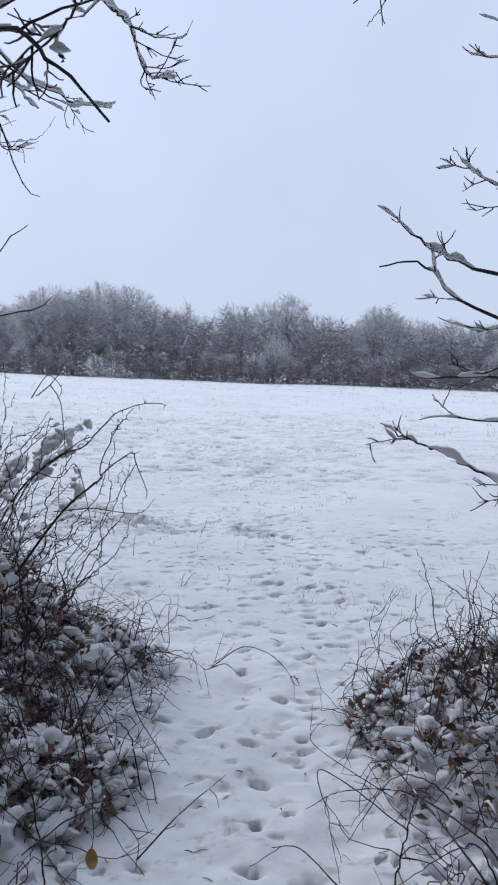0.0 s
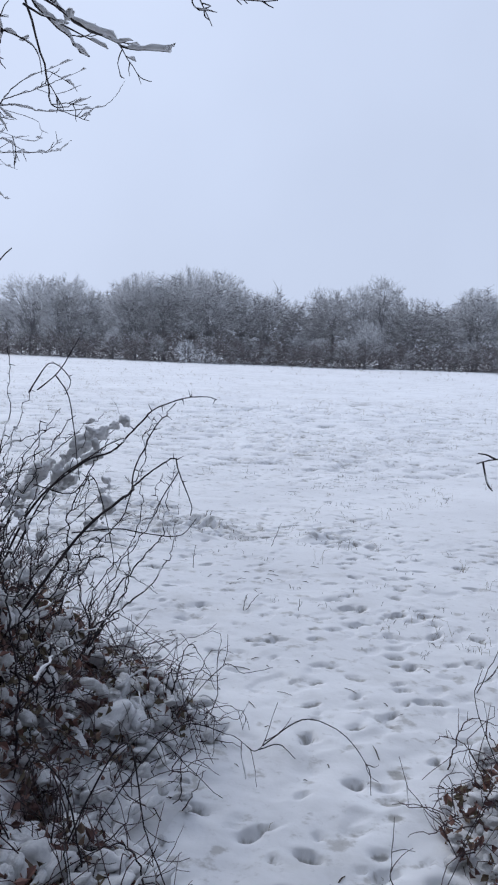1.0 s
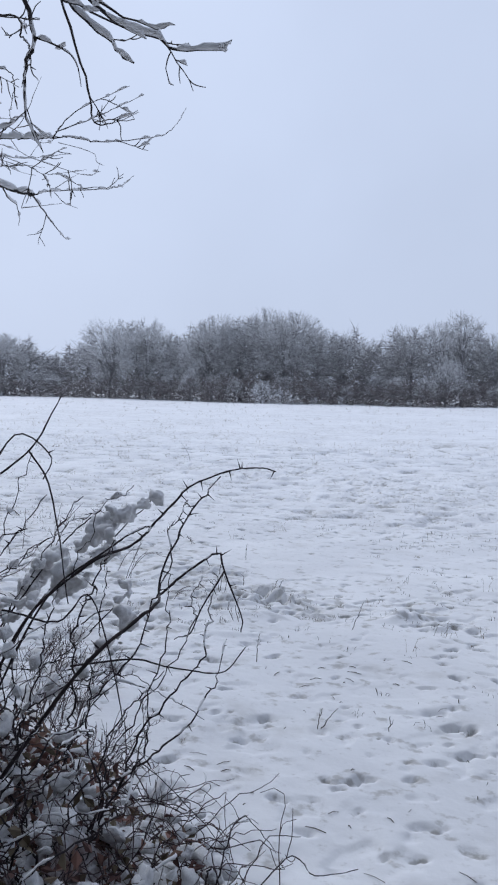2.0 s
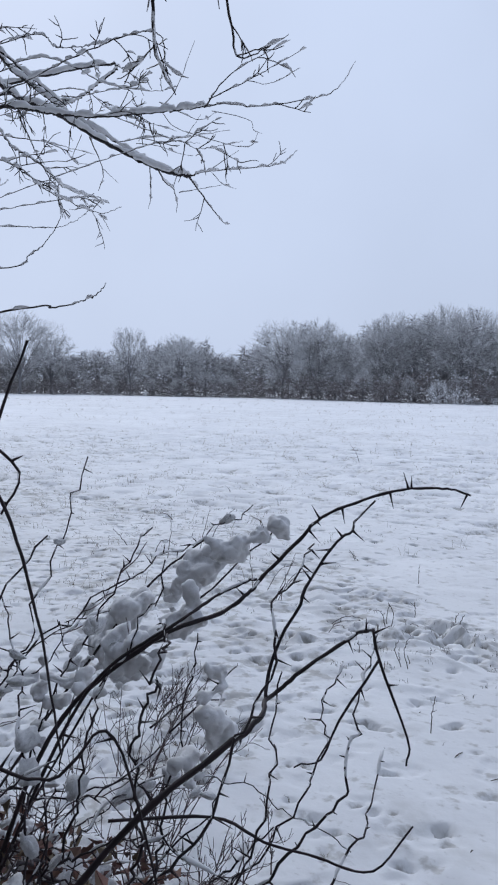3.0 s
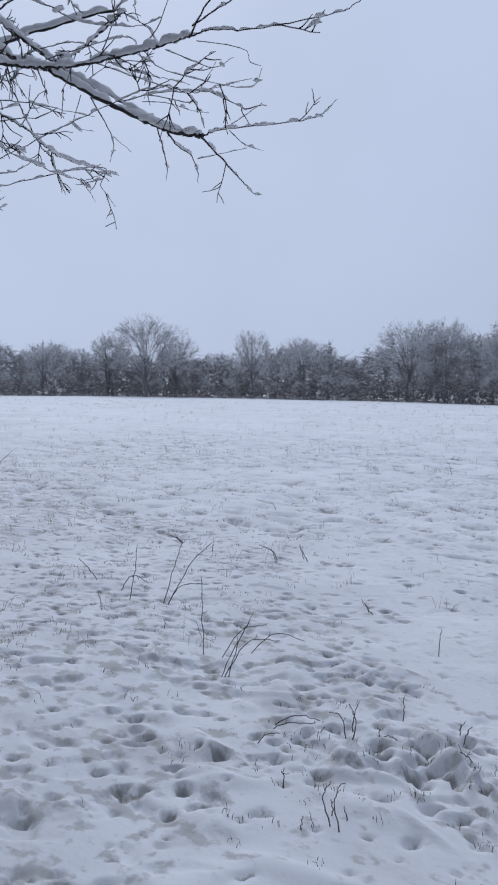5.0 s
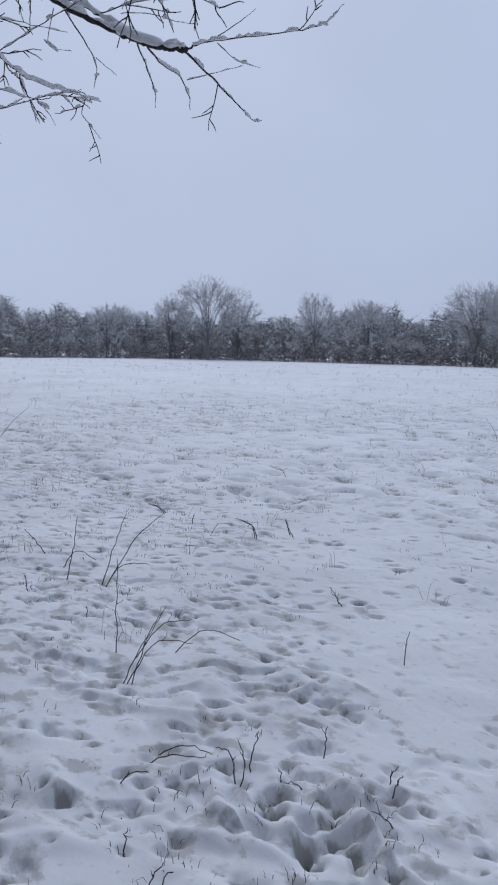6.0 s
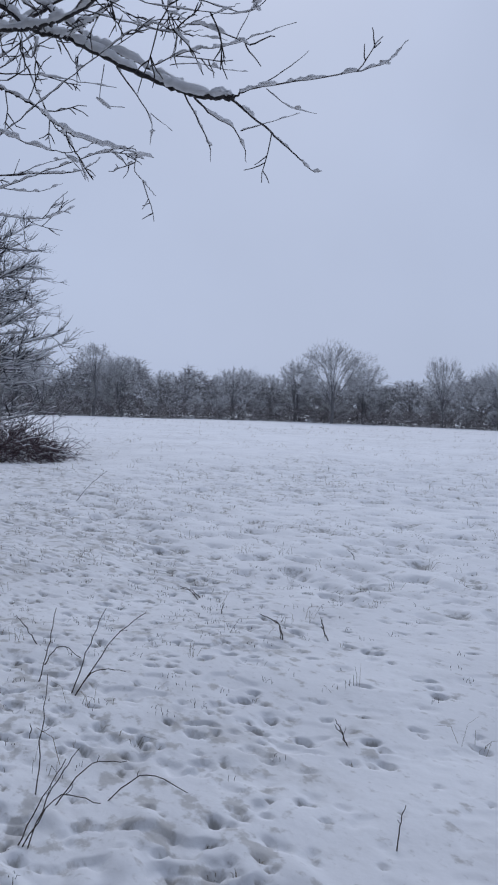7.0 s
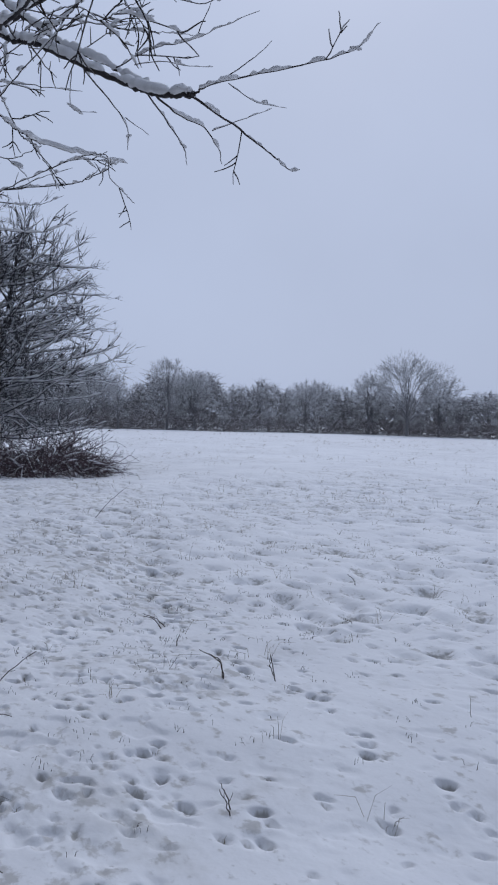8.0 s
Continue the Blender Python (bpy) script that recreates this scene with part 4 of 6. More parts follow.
branch(LIMBS_D, "bough", 0.005, 0.002, (0.511, 2.867, 2.999), (0.479, 2.899, 2.936), (0.416, 2.941, 2.851))
branch(LIMBS_D, "bough", 0.007, 0.002, (1.069, 2.635, 1.671), (0.869, 2.699, 1.555), (0.764, 2.720, 1.639))
snowy_tree("tree", [(-9.4, 8.2, -0.4), (-9.3, 8.3, 2.0), (-9.0, 8.4, 4.5), (-8.8, 8.5, 7.0), (-8.7, 8.5, 9.0)], 0.2, LIMBS_A, 1,
           "leafless tree with dark spreading limbs carrying ridges of snow", "tree", 0.55, 0.058, 0.5, 1.15, 0.86, 0.0034, -0.02, 1)
snowy_tree("tree", [(-4.6, 4.4, -0.3), (-4.5, 4.5, 1.5), (-4.2, 4.6, 3.5), (-4.0, 4.6, 5.5)], 0.1, LIMBS_B, 2,
           "slim leafless tree with drooping twigs under clots of snow", "tree", 0.7, 0.05, 0.33, 2.0, 0.82, 0.0026, 0.1, 1)
snowy_tree("thorn_tree", [(-2.6, 1.0, -0.2), (-2.5, 1.1, 1.2), (-2.3, 1.2, 2.6), (-2.2, 1.2, 3.4)], 0.06, LIMBS_C, 3,
           "leafless thorn tree with bare crooked twigs beside the gap", "tree", 0.58, 0.012, 0.14, 3.0, 0.3)
snowy_tree("thorn_tree", [(2.8, 2.0, -0.2), (2.7, 2.1, 1.0), (2.6, 2.2, 2.4), (2.5, 2.2, 3.4)], 0.07, LIMBS_D, 4,
           "leafless thorn tree with snow-lined twigs reaching over the gap", "tree", 0.7, 0.03, 0.2, 4.0, 0.86)


# ---- brambles on both sides of the gap ----
LEAD = 15     # the long outer canes come first in each list


def rise_of(mounds, x, y):
    z = 0.0
    for cx, cy, rx, ry, h in mounds:
        d = ((x - cx) / rx) ** 2 + ((y - cy) / ry) ** 2
        if d < 1:
            z = max(z, h * (1 - d) ** 0.7)
    return z


def bramble(name, mounds, canes, root, seed, label, clumps, leaves, wild, thorns=True, big=1.0, arcs=0):
    rng = np.random.default_rng(seed)
    bush = thing(name, (root[0], root[1], ground_z(root[0], root[1])), label, "bramble")
    leafy = [m[:5] for m in mounds if len(m) == 5]
    bare = len(mounds) - len(leafy)
    mounds = [m[:5] for m in mounds]
    for n, (cx, cy, rx, ry, h) in enumerate(mounds):
        s = Soup()
        A, R = 72, 26
        for i in range(R + 1):
            for j in range(A):
                a, d = j * 2 * math.pi / A, i / R
                x, y = cx + rx * d * math.cos(a), cy + ry * d * math.sin(a)
                jag = 0.95 + 0.8 * float(fbm(np.array(x), np.array(y), 0.2, seed, 3))
                s.v.append((x, y, ground_z(x, y) - 0.03 + h * 0.6 * (1 - d * d) ** 0.7 * jag))
        for i in range(R):
            for j in range(A):
                s.f.append((i * A + j, (i + 1) * A + j, (i + 1) * A + (j + 1) % A, i * A + (j + 1) % A))
        if n < len(mounds) - bare:
            part("undergrowth", s, MOULD, bush, "tangled dead undergrowth with snow sifted in")
        else:
            part("snow_mound", s, CLUMP, bush, "hummock of snow among the canes")
    # snow held on the tangle
    for _ in range(clumps):
        m = mounds[rng.integers(len(mounds))]
        a, d = rng.uniform(0, 2 * math.pi), math.sqrt(rng.uniform()) * 1.03
        x, y = m[0] + m[2] * d * math.cos(a), m[1] + m[3] * d * math.sin(a)
        z = ground_z(x, y) + rise_of(mounds, x, y) * rng.uniform(0.75, 1.02) + 0.01
        sc = rng.uniform(0.022, 0.062) * big * (1.7 if rng.uniform() < 0.16 else 1)
        ob = part("snow_clump", LUMPS[rng.integers(7)] if sc < 0.06 else LUMPS[rng.integers(7, 10)], CLUMP, bush)
        ob.matrix_basis = Matrix.Translation((x - bush.location.x, y - bush.location.y, z - bush.location.z)) @ Euler((rng.normal(0, 0.35), rng.normal(0, 0.35), rng.uniform(0, 6.28))).to_matrix().to_4x4() @ Matrix.Diagonal((sc * rng.uniform(0.9, 1.6), sc, sc * rng.uniform(0.8, 1.3), 1))
    # withered leaves
    s = Soup()
    for _ in range(leaves):
        m = leafy[rng.integers(len(leafy))]
        a, d = rng.uniform(0, 2 * math.pi), math.sqrt(rng.uniform())
        x, y = m[0] + m[2] * d * math.cos(a), m[1] + m[3] * d * math.sin(a)
        c = np.array((x, y, ground_z(x, y) + rise_of(mounds, x, y) * rng.uniform(0.7, 1.08) + 0.015))
        u, w = rng.normal(0, 1, 3), rng.normal(0, 1, 3)
        u /= np.linalg.norm(u)
        w = np.cross(u, w)
        w /= np.linalg.norm(w)
        nrm = np.cross(u, w)
        L, W = rng.uniform(0.012, 0.032), rng.uniform(0.008, 0.017)
        b = len(s.v)
        for p in (c - u * L, c + w * W + nrm * W * 0.5, c + u * L - nrm * L * 0.3, c - w * W + nrm * W * 0.5, c - nrm * 0.002):
            s.v.append(tuple(p))
        s.f.extend(((b, b + 1, b + 4), (b + 1, b + 2, b + 4), (b + 2, b + 3, b + 4), (b + 3, b, b + 4)))
    part("leaf_litter", s, DEADLEAF, bush, "withered brown and dull green leaves", "stuff", False)
    # arching canes
    twigs, tsnow, thorn = Soup(), Soup(), Soup()
    heads = [np.array(c[3]) for c in canes]
    for n, (kind, r0, r1, pts) in enumerate(canes):
        pts = [np.array(p) for p in pts]
        free = all(np.min(np.linalg.norm(e - pts[0], axis=1)) > 0.12 for m, e in enumerate(heads) if m != n)
        if free:
            gx0, gy0 = pts[0][0] * 0.55 + root[0] * 0.45, pts[0][1] * 0.55 + root[1] * 0.45
            pts = [np.array((gx0, gy0, ground_z(gx0, gy0)))] + pts
        r0, r1 = r0 * 0.62, r1 * 0.7
        L = length_of(pts)
        k = max(10, int(L / 0.02))
        p = spline(pts, k)
        p[1:-1] += rng.normal(0, 0.0005 if n < LEAD else 0.0035, (k - 2, 3))
        knots = max(4, int(L / 0.055))
        bend = rng.normal(0, 0.0012 if n < LEAD else 0.009, (knots, 3))
        bend[0] = bend[-1] = 0
        p = p + np.stack([np.interp(np.linspace(0, knots - 1, k), np.arange(knots), bend[:, i]) for i in range(3)], 1)
        rad = np.linspace(r0, r1, k) * (1 + 0.08 * rng.normal(0, 1, k))
        s = Soup()
        s.tube(p, rad, 7)
        ob = part("cane", s, CANE, bush)
        sn = Soup()
        lay_snow(sn, p, rad, 0.004 if n < LEAD else 0.010, rng, 0.1 if n < LEAD else 0.3, 0.06)
        if sn.f:
            part("snow", sn, CLUMP, ob, "snow caught on the cane")
        if thorns:
            for i in range(4, k - 1, 2):
                if rng.uniform() < (0.1 if n < LEAD else 0.6):
                    tan = p[i + 1] - p[i]
                    d = np.cross(tan, rng.normal(0, 1, 3))
                    d /= np.linalg.norm(d) + 1e-9
                    h = rng.uniform(0.014, 0.038)
                    thorn.tube((p[i], p[i] + d * h * 0.5, p[i] + d * h), (rad[i] * 0.6 + 0.0011, rad[i] * 0.33 + 0.0007, 0.0004), 4)
        side_twigs(twigs, tsnow, p, r1, rng, 0 if thorns and n < LEAD else int(L * (1 if thorns else 4)), 0.16, 4, 1, 0.1, 0.2, 0.0009, 0.2, 0.012)
    for _ in range(arcs):
        m = mounds[rng.integers(len(mounds))]
        a = rng.uniform(0, 2 * math.pi)
        x0, y0 = m[0] + m[2] * 0.7 * rng.normal(0, 0.6), m[1] + m[3] * 0.7 * rng.normal(0, 0.6)
        reach, high = rng.uniform(0.2, 0.6), rng.uniform(0.08, 0.26)
        x1, y1 = x0 + math.cos(a) * reach, y0 + math.sin(a) * reach
        if abs(x1 - 0.08) < 0.3 or abs(x0 - 0.08) < 0.3:
            continue
        z0, z1 = ground_z(x0, y0) + 0.5 * rise_of(mounds, x0, y0), ground_z(x1, y1) + rise_of(mounds, x1, y1)
        f = rng.uniform(0.35, 0.6)
        top = max(z0, z1) + high
        p = spline([(x0, y0, z0), (x0 + (x1 - x0) * f * 0.4, y0 + (y1 - y0) * f * 0.4 + rng.normal(0, 0.04), z0 + (top - z0) * 0.75), (x0 + (x1 - x0) * f, y0 + (y1 - y0) * f, top), (x1 + rng.normal(0, 0.05), y1, z1 + high * rng.uniform(0.0, 0.5))], 26)
        p[1:] += rng.normal(0, 0.0022, (25, 3))
        rad = np.linspace(rng.uniform(0.0022, 0.0034), 0.0012, 26)
        s = Soup()
        s.tube(p, rad, 5)
        part("cane", s, CANE if rng.uniform() < 0.5 else CANETWIG, bush)
        side_twigs(twigs, tsnow, p, 0.0016, rng, 3, 0.1, 3, 1, 0.05, 0.3, 0.0009, 0.15, 0.01)
    if thorns:
        part("thorn_growth", thorn, CANE, bush, "sharp dark thorns", "stuff")
    for _ in range(wild):
        m = mounds[rng.integers(len(mounds))]
        a, d = rng.uniform(0, 2 * math.pi), math.sqrt(rng.uniform()) * 0.95
        x, y = m[0] + m[2] * d * math.cos(a), m[1] + m[3] * d * math.sin(a)
        top = rise_of(mounds, x, y)
        q = np.array((x, y, ground_z(x, y) + top * rng.uniform(0.4, 0.9)))
        v = np.array((rng.normal(0, 0.6), rng.normal(0, 0.6), rng.uniform(0.1, 1.0)))
        L, k = rng.uniform(0.12, 0.5), 11
        p = [q]
        for j in range(k - 1):
            v = v + rng.normal(0, 0.36, 3) + np.array((0, 0, -0.13))
            v /= np.linalg.norm(v)
            q = q + v * L / (k - 1)
            q = np.array((q[0], q[1], max(q[2], ground_z(q[0], q[1]) + 0.012)))
            p.append(q)
        p = np.array(p)
        rad = np.linspace(0.0026, 0.0011, 11)
        twigs.tube(p, rad, 3)
        if rng.uniform() < 0.12:
            lay_snow(tsnow, p, rad, 0.010, rng, 0.4, 0.05, 5)
        if rng.uniform() < 0.6:
            side_twigs(twigs, tsnow, p, 0.0018, rng, 2, 0.14, 3, 1, 0.05, 0.2, 0.0009, 0.1, 0.01)
    part("fine_brush", twigs, CANETWIG, bush, "thin purple-brown twigs", "stuff")
    part("twig_snow", tsnow, CLUMP, bush, "pads of snow on the twigs", "stuff")
    return bush


CANES_E = []
branch(CANES_E, "cane", 0.0085, 0.003, (-1.36, 3.80, 0.30), (-1.14, 3.78, 0.80), (-0.922, 3.800, 1.026), (-0.834, 3.885, 1.067), (-0.792, 3.928, 1.098), (-0.775, 3.970, 1.131), (-0.700, 4.001, 1.217), (-0.687, 4.017, 1.238), (-0.642, 4.033, 1.268), (-0.532, 4.080, 1.310), (-0.450, 4.092, 1.317), (-0.407, 4.104, 1.306))
branch(CANES_E, "cane", 0.006, 0.003, (-0.708, 3.850, 0.939), (-0.717, 3.874, 0.974), (-0.704, 3.899, 1.041), (-0.677, 3.923, 1.100), (-0.671, 3.948, 1.136), (-0.631, 3.997, 1.213), (-0.613, 4.021, 1.228), (-0.612, 4.046, 1.245), (-0.582, 4.070, 1.285))
branch(CANES_E, "cane", 0.01, 0.004, (-1.16, 3.50, 0.30), (-0.86, 3.58, 0.76), (-0.733, 3.700, 0.897), (-0.697, 3.750, 0.926), (-0.690, 3.800, 0.941), (-0.708, 3.850, 0.939), (-0.697, 3.879, 0.947), (-0.660, 3.908, 0.987), (-0.592, 3.966, 1.039), (-0.573, 3.995, 1.046), (-0.564, 4.024, 1.043))
branch(CANES_E, "cane", 0.0055, 0.0026, (-0.564, 4.024, 1.046), (-0.548, 4.020, 0.988), (-0.486, 4.016, 0.849), (-0.487, 4.014, 0.796))
branch(CANES_E, "cane", 0.0045, 0.002, (-0.549, 4.020, 0.988), (-0.614, 3.990, 0.865), (-0.640, 3.970, 0.793), (-0.675, 3.960, 0.778), (-0.689, 3.950, 0.773))
branch(CANES_E, "cane", 0.006, 0.004, (-1.30, 3.76, 0.40), (-1.05, 3.76, 0.90), (-0.882, 3.800, 1.058), (-0.828, 3.913, 1.108), (-0.786, 3.970, 1.124))
branch(CANES_E, "cane", 0.005, 0.0025, (-1.50, 4.05, 0.30), (-1.30, 4.14, 0.72), (-1.177, 4.200, 0.885), (-1.099, 4.240, 0.946), (-1.048, 4.280, 0.996), (-0.989, 4.360, 1.078), (-0.955, 4.400, 1.110), (-0.933, 4.440, 1.158))
branch(CANES_E, "cane", 0.006, 0.0035, (-1.62, 4.00, 0.30), (-1.38, 4.10, 0.70), (-1.267, 4.200, 0.901), (-1.221, 4.300, 0.995), (-1.187, 4.350, 1.037), (-1.137, 4.400, 1.086))
branch(CANES_E, "cane", 0.004, 0.002, (-0.982, 3.900, 0.808), (-0.980, 4.033, 0.811), (-0.915, 4.100, 0.805))
branch(CANES_E, "cane", 0.004, 0.002, (-0.998, 4.000, 0.751), (-0.941, 4.067, 0.820), (-0.935, 4.133, 0.838), (-0.936, 4.200, 0.844))
branch(CANES_E, "cane", 0.004, 0.002, (-0.837, 3.279, 1.416), (-0.793, 3.292, 1.338), (-0.781, 3.332, 1.200), (-0.770, 3.355, 1.044))
branch(CANES_E, "cane", 0.004, 0.002, (-0.888, 3.244, 1.364), (-0.827, 3.286, 1.428), (-0.752, 3.271, 1.549))
branch(CANES_E, "cane", 0.004, 0.002, (-0.891, 3.180, 1.358), (-0.835, 3.223, 1.458), (-0.792, 3.301, 1.403), (-0.805, 3.288, 1.351))
branch(CANES_E, "cane", 0.005, 0.002, (-0.892, 3.630, 0.778), (-0.733, 3.701, 0.789), (-0.625, 3.679, 0.788), (-0.539, 3.701, 0.778), (-0.46, 3.685, 0.79), (-0.41, 3.73, 0.85))
branch(CANES_E, "cane", 0.004, 0.002, (-0.930, 3.326, 1.022), (-0.808, 3.380, 0.991), (-0.740, 3.428, 1.042), (-0.671, 3.463, 0.744), (-0.711, 3.527, 0.652))
CANES_F = []
branch(CANES_F, "cane", 0.004, 0.0015, (-0.374, 3.182, 0.230), (-0.174, 3.201, 0.232), (-0.071, 3.192, 0.194), (-0.016, 3.248, 0.341))
branch(CANES_F, "cane", 0.004, 0.0015, (-0.060, 3.243, 0.182), (0.077, 3.328, 0.250), (0.209, 3.313, 0.221), (0.300, 3.223, 0.154), (0.315, 3.190, 0.076))
branch(CANES_F, "cane", 0.004, 0.0015, (-0.071, 3.192, 0.194), (0.004, 3.201, 0.214), (0.056, 3.187, 0.178))
branch(CANES_F, "cane", 0.004, 0.0015, (-0.304, 3.746, 0.212), (-0.185, 3.706, 0.232), (-0.071, 3.721, 0.262))
branch(CANES_F, "cane", 0.005, 0.0015, (-0.210, 1.908, 0.146), (-0.134, 2.101, 0.139), (-0.057, 2.234, 0.148), (0.026, 2.362, 0.158))
branch(CANES_F, "cane", 0.005, 0.0015, (-0.434, 2.781, 0.393), (-0.317, 2.618, 0.244), (-0.188, 2.421, 0.177), (-0.167, 2.411, 0.153))
branch(CANES_F, "cane", 0.004, 0.0015, (-0.400, 1.890, 0.266), (-0.313, 1.920, 0.285), (-0.211, 1.894, 0.222), (-0.198, 1.807, 0.183))
CANES_G = []
branch(CANES_G, "cane", 0.006, 0.0015, (0.702, 1.698, 0.269), (0.627, 1.991, 0.286), (0.533, 2.213, 0.311), (0.453, 2.141, 0.263), (0.426, 2.013, 0.246))
branch(CANES_G, "cane", 0.006, 0.0015, (0.754, 1.821, 0.282), (0.588, 2.115, 0.266), (0.398, 2.232, 0.190), (0.289, 2.216, 0.137))
branch(CANES_G, "cane", 0.004, 0.0015, (0.353, 1.833, 0.145), (0.255, 1.981, 0.154), (0.172, 1.986, 0.152))
branch(CANES_G, "cane", 0.004, 0.0015, (0.355, 2.361, 0.194), (0.361, 2.202, 0.129), (0.354, 1.840, 0.153))
branch(CANES_G, "cane", 0.003, 0.0015, (0.379, 2.671, 0.107), (0.356, 2.800, 0.122), (0.369, 2.936, 0.167))
branch(CANES_G, "cane", 0.003, 0.0015, (0.676, 3.407, 0.317), (0.747, 3.530, 0.391), (0.833, 3.597, 0.489))
branch(CANES_G, "cane", 0.004, 0.0015, (1.093, 2.829, 0.307), (0.956, 3.000, 0.326), (0.822, 3.138, 0.291), (0.747, 3.260, 0.266))
branch(CANES_G, "cane", 0.004, 0.0015, (1.141, 3.021, 0.560), (1.071, 3.052, 0.584), (1.017, 3.072, 0.595))
# further upright canes inside the rose
cane_rng = np.random.default_rng(61)
for _ in range(105):
    x, y = cane_rng.uniform(-2.0, -0.85), cane_rng.uniform(3.0, 4.05)
    z, H = ground_z(x, y), cane_rng.uniform(0.55, 1.4)
    q, v, pts = np.array((x, y, z + 0.2)), np.array((cane_rng.normal(0.1, 0.3), cane_rng.normal(0, 0.3), 1.0)), []
    for j in range(7):
        pts.append((q[0], q[1], q[2]))
        v = v + cane_rng.normal(0, 0.24, 3) + np.array((0.03, 0, -0.16 if j > 2 else 0.0))
        v /= np.linalg.norm(v)
        q = q + v * H / 5.5
        q[0] = min(q[0], -0.62)
    CANES_E.append(("cane", cane_rng.uniform(0.004, 0.0075), 0.002, pts))

for _ in range(42):
    x, y = cane_rng.uniform(1.0, 1.6), cane_rng.uniform(2.6, 3.3)
    q, v, pts = np.array((x, y, ground_z(x, y) + 0.3)), np.array((cane_rng.normal(-0.3, 0.4), cane_rng.normal(0, 0.3), 0.8)), []
    for j in range(6):
        pts.append((q[0], q[1], q[2]))
        v = v + cane_rng.normal(0, 0.3, 3)
        v /= np.linalg.norm(v)
        q = q + v * cane_rng.uniform(0.07, 0.15)
        q[0] = max(q[0], 0.72)
    CANES_G.append(("cane", 0.005, 0.0018, pts))

rose = bramble("wild_rose_bush", [(-1.85, 3.3, 1.1, 1.0, 0.88), (-1.35, 3.75, 0.62, 0.55, 0.55), (-1.0, 3.45, 0.45, 0.5, 0.36), (-1.2, 2.85, 0.5, 0.45, 0.42), (-1.35, 4.15, 0.5, 0.35, 0.3)], CANES_E, (-1.45, 3.9), 31, "tall thorny wild rose and bramble bush weighed down with snow", 300, 1300, 520)
bramble("bramble_bush", [(-0.62, 2.65, 0.3, 0.36, 0.17), (-1.1, 2.5, 0.5, 0.45, 0.36), (-0.95, 1.95, 0.5, 0.62, 0.17, 0)], CANES_F, (-0.9, 2.6), 32, "low tangle of bramble canes and brown leaves under snow", 380, 800, 340, False, 1.1, 46)
bramble("bramble_bush", [(-0.74, 3.7, 0.34, 0.42, 0.2), (-0.88, 3.2, 0.3, 0.3, 0.26), (-0.86, 4.1, 0.3, 0.28, 0.16, 0), (-0.56, 3.2, 0.26, 0.32, 0.12, 0), (-0.5, 3.75, 0.2, 0.2, 0.07, 0)], [], (-0.7, 3.6), 34, "low brambles almost buried under lumps of snow", 170, 420, 220, False, 1.0, 16)
bramble("bramble_bush", [(1.38, 3.1, 0.6, 0.7, 0.42), (1.02, 2.75, 0.4, 0.36, 0.26), (0.8, 3.25, 0.24, 0.28, 0.15), (1.1, 3.6, 0.35, 0.3, 0.2), (0.92, 1.95, 0.5, 0.55, 0.13, 0)], CANES_G, (1.1, 2.6), 33, "low bramble tangle with snow-capped brown leaves beside the gap", 300, 1000, 340, False, 1.0, 52)

# the long thorns of its outer canes
OUTER = np.vstack([spline(c[3], 240) for c in CANES_E[:10]])


def thorn_on_rose(foot, tip):
    """A thorn whose foot sits on the nearest outer cane."""
    s = Soup()
    a = OUTER[int(np.argmin(np.linalg.norm(OUTER - np.array(foot), axis=1)))]
    b = a + np.array(tip) - np.array(foot)
    s.tube((a, a * 0.8 + b * 0.2, a * 0.45 + b * 0.55, b), (0.0034, 0.0022, 0.0013, 0.0004), 6)
    part("thorn", s, CANE, rose)


thorn_on_rose((-0.524, 4.080, 1.320), (-0.534, 4.076, 1.352))
thorn_on_rose((-0.555, 4.070, 1.306), (-0.546, 4.066, 1.276))
thorn_on_rose((-0.637, 4.030, 1.274), (-0.630, 4.026, 1.245))
thorn_on_rose((-0.675, 4.010, 1.249), (-0.692, 4.006, 1.276))
thorn_on_rose((-0.691, 4.000, 1.226), (-0.667, 3.996, 1.205))
thorn_on_rose((-0.605, 4.020, 1.238), (-0.579, 4.016, 1.220))
thorn_on_rose((-0.624, 4.000, 1.224), (-0.639, 3.996, 1.242))
thorn_on_rose((-0.633, 3.985, 1.195), (-0.664, 3.981, 1.190))
thorn_on_rose((-0.640, 3.960, 1.171), (-0.609, 3.956, 1.178))
thorn_on_rose((-0.663, 3.945, 1.146), (-0.683, 3.941, 1.170))
thorn_on_rose((-0.665, 3.930, 1.117), (-0.649, 3.926, 1.108))
thorn_on_rose((-0.568, 4.000, 1.051), (-0.568, 3.996, 1.078))
thorn_on_rose((-0.552, 4.022, 1.040), (-0.517, 4.018, 1.062))
thorn_on_rose((-0.585, 3.950, 1.045), (-0.572, 3.946, 1.021))
thorn_on_rose((-0.519, 4.017, 0.947), (-0.499, 4.013, 0.953))
thorn_on_rose((-0.570, 3.980, 0.932), (-0.559, 3.976, 0.911))

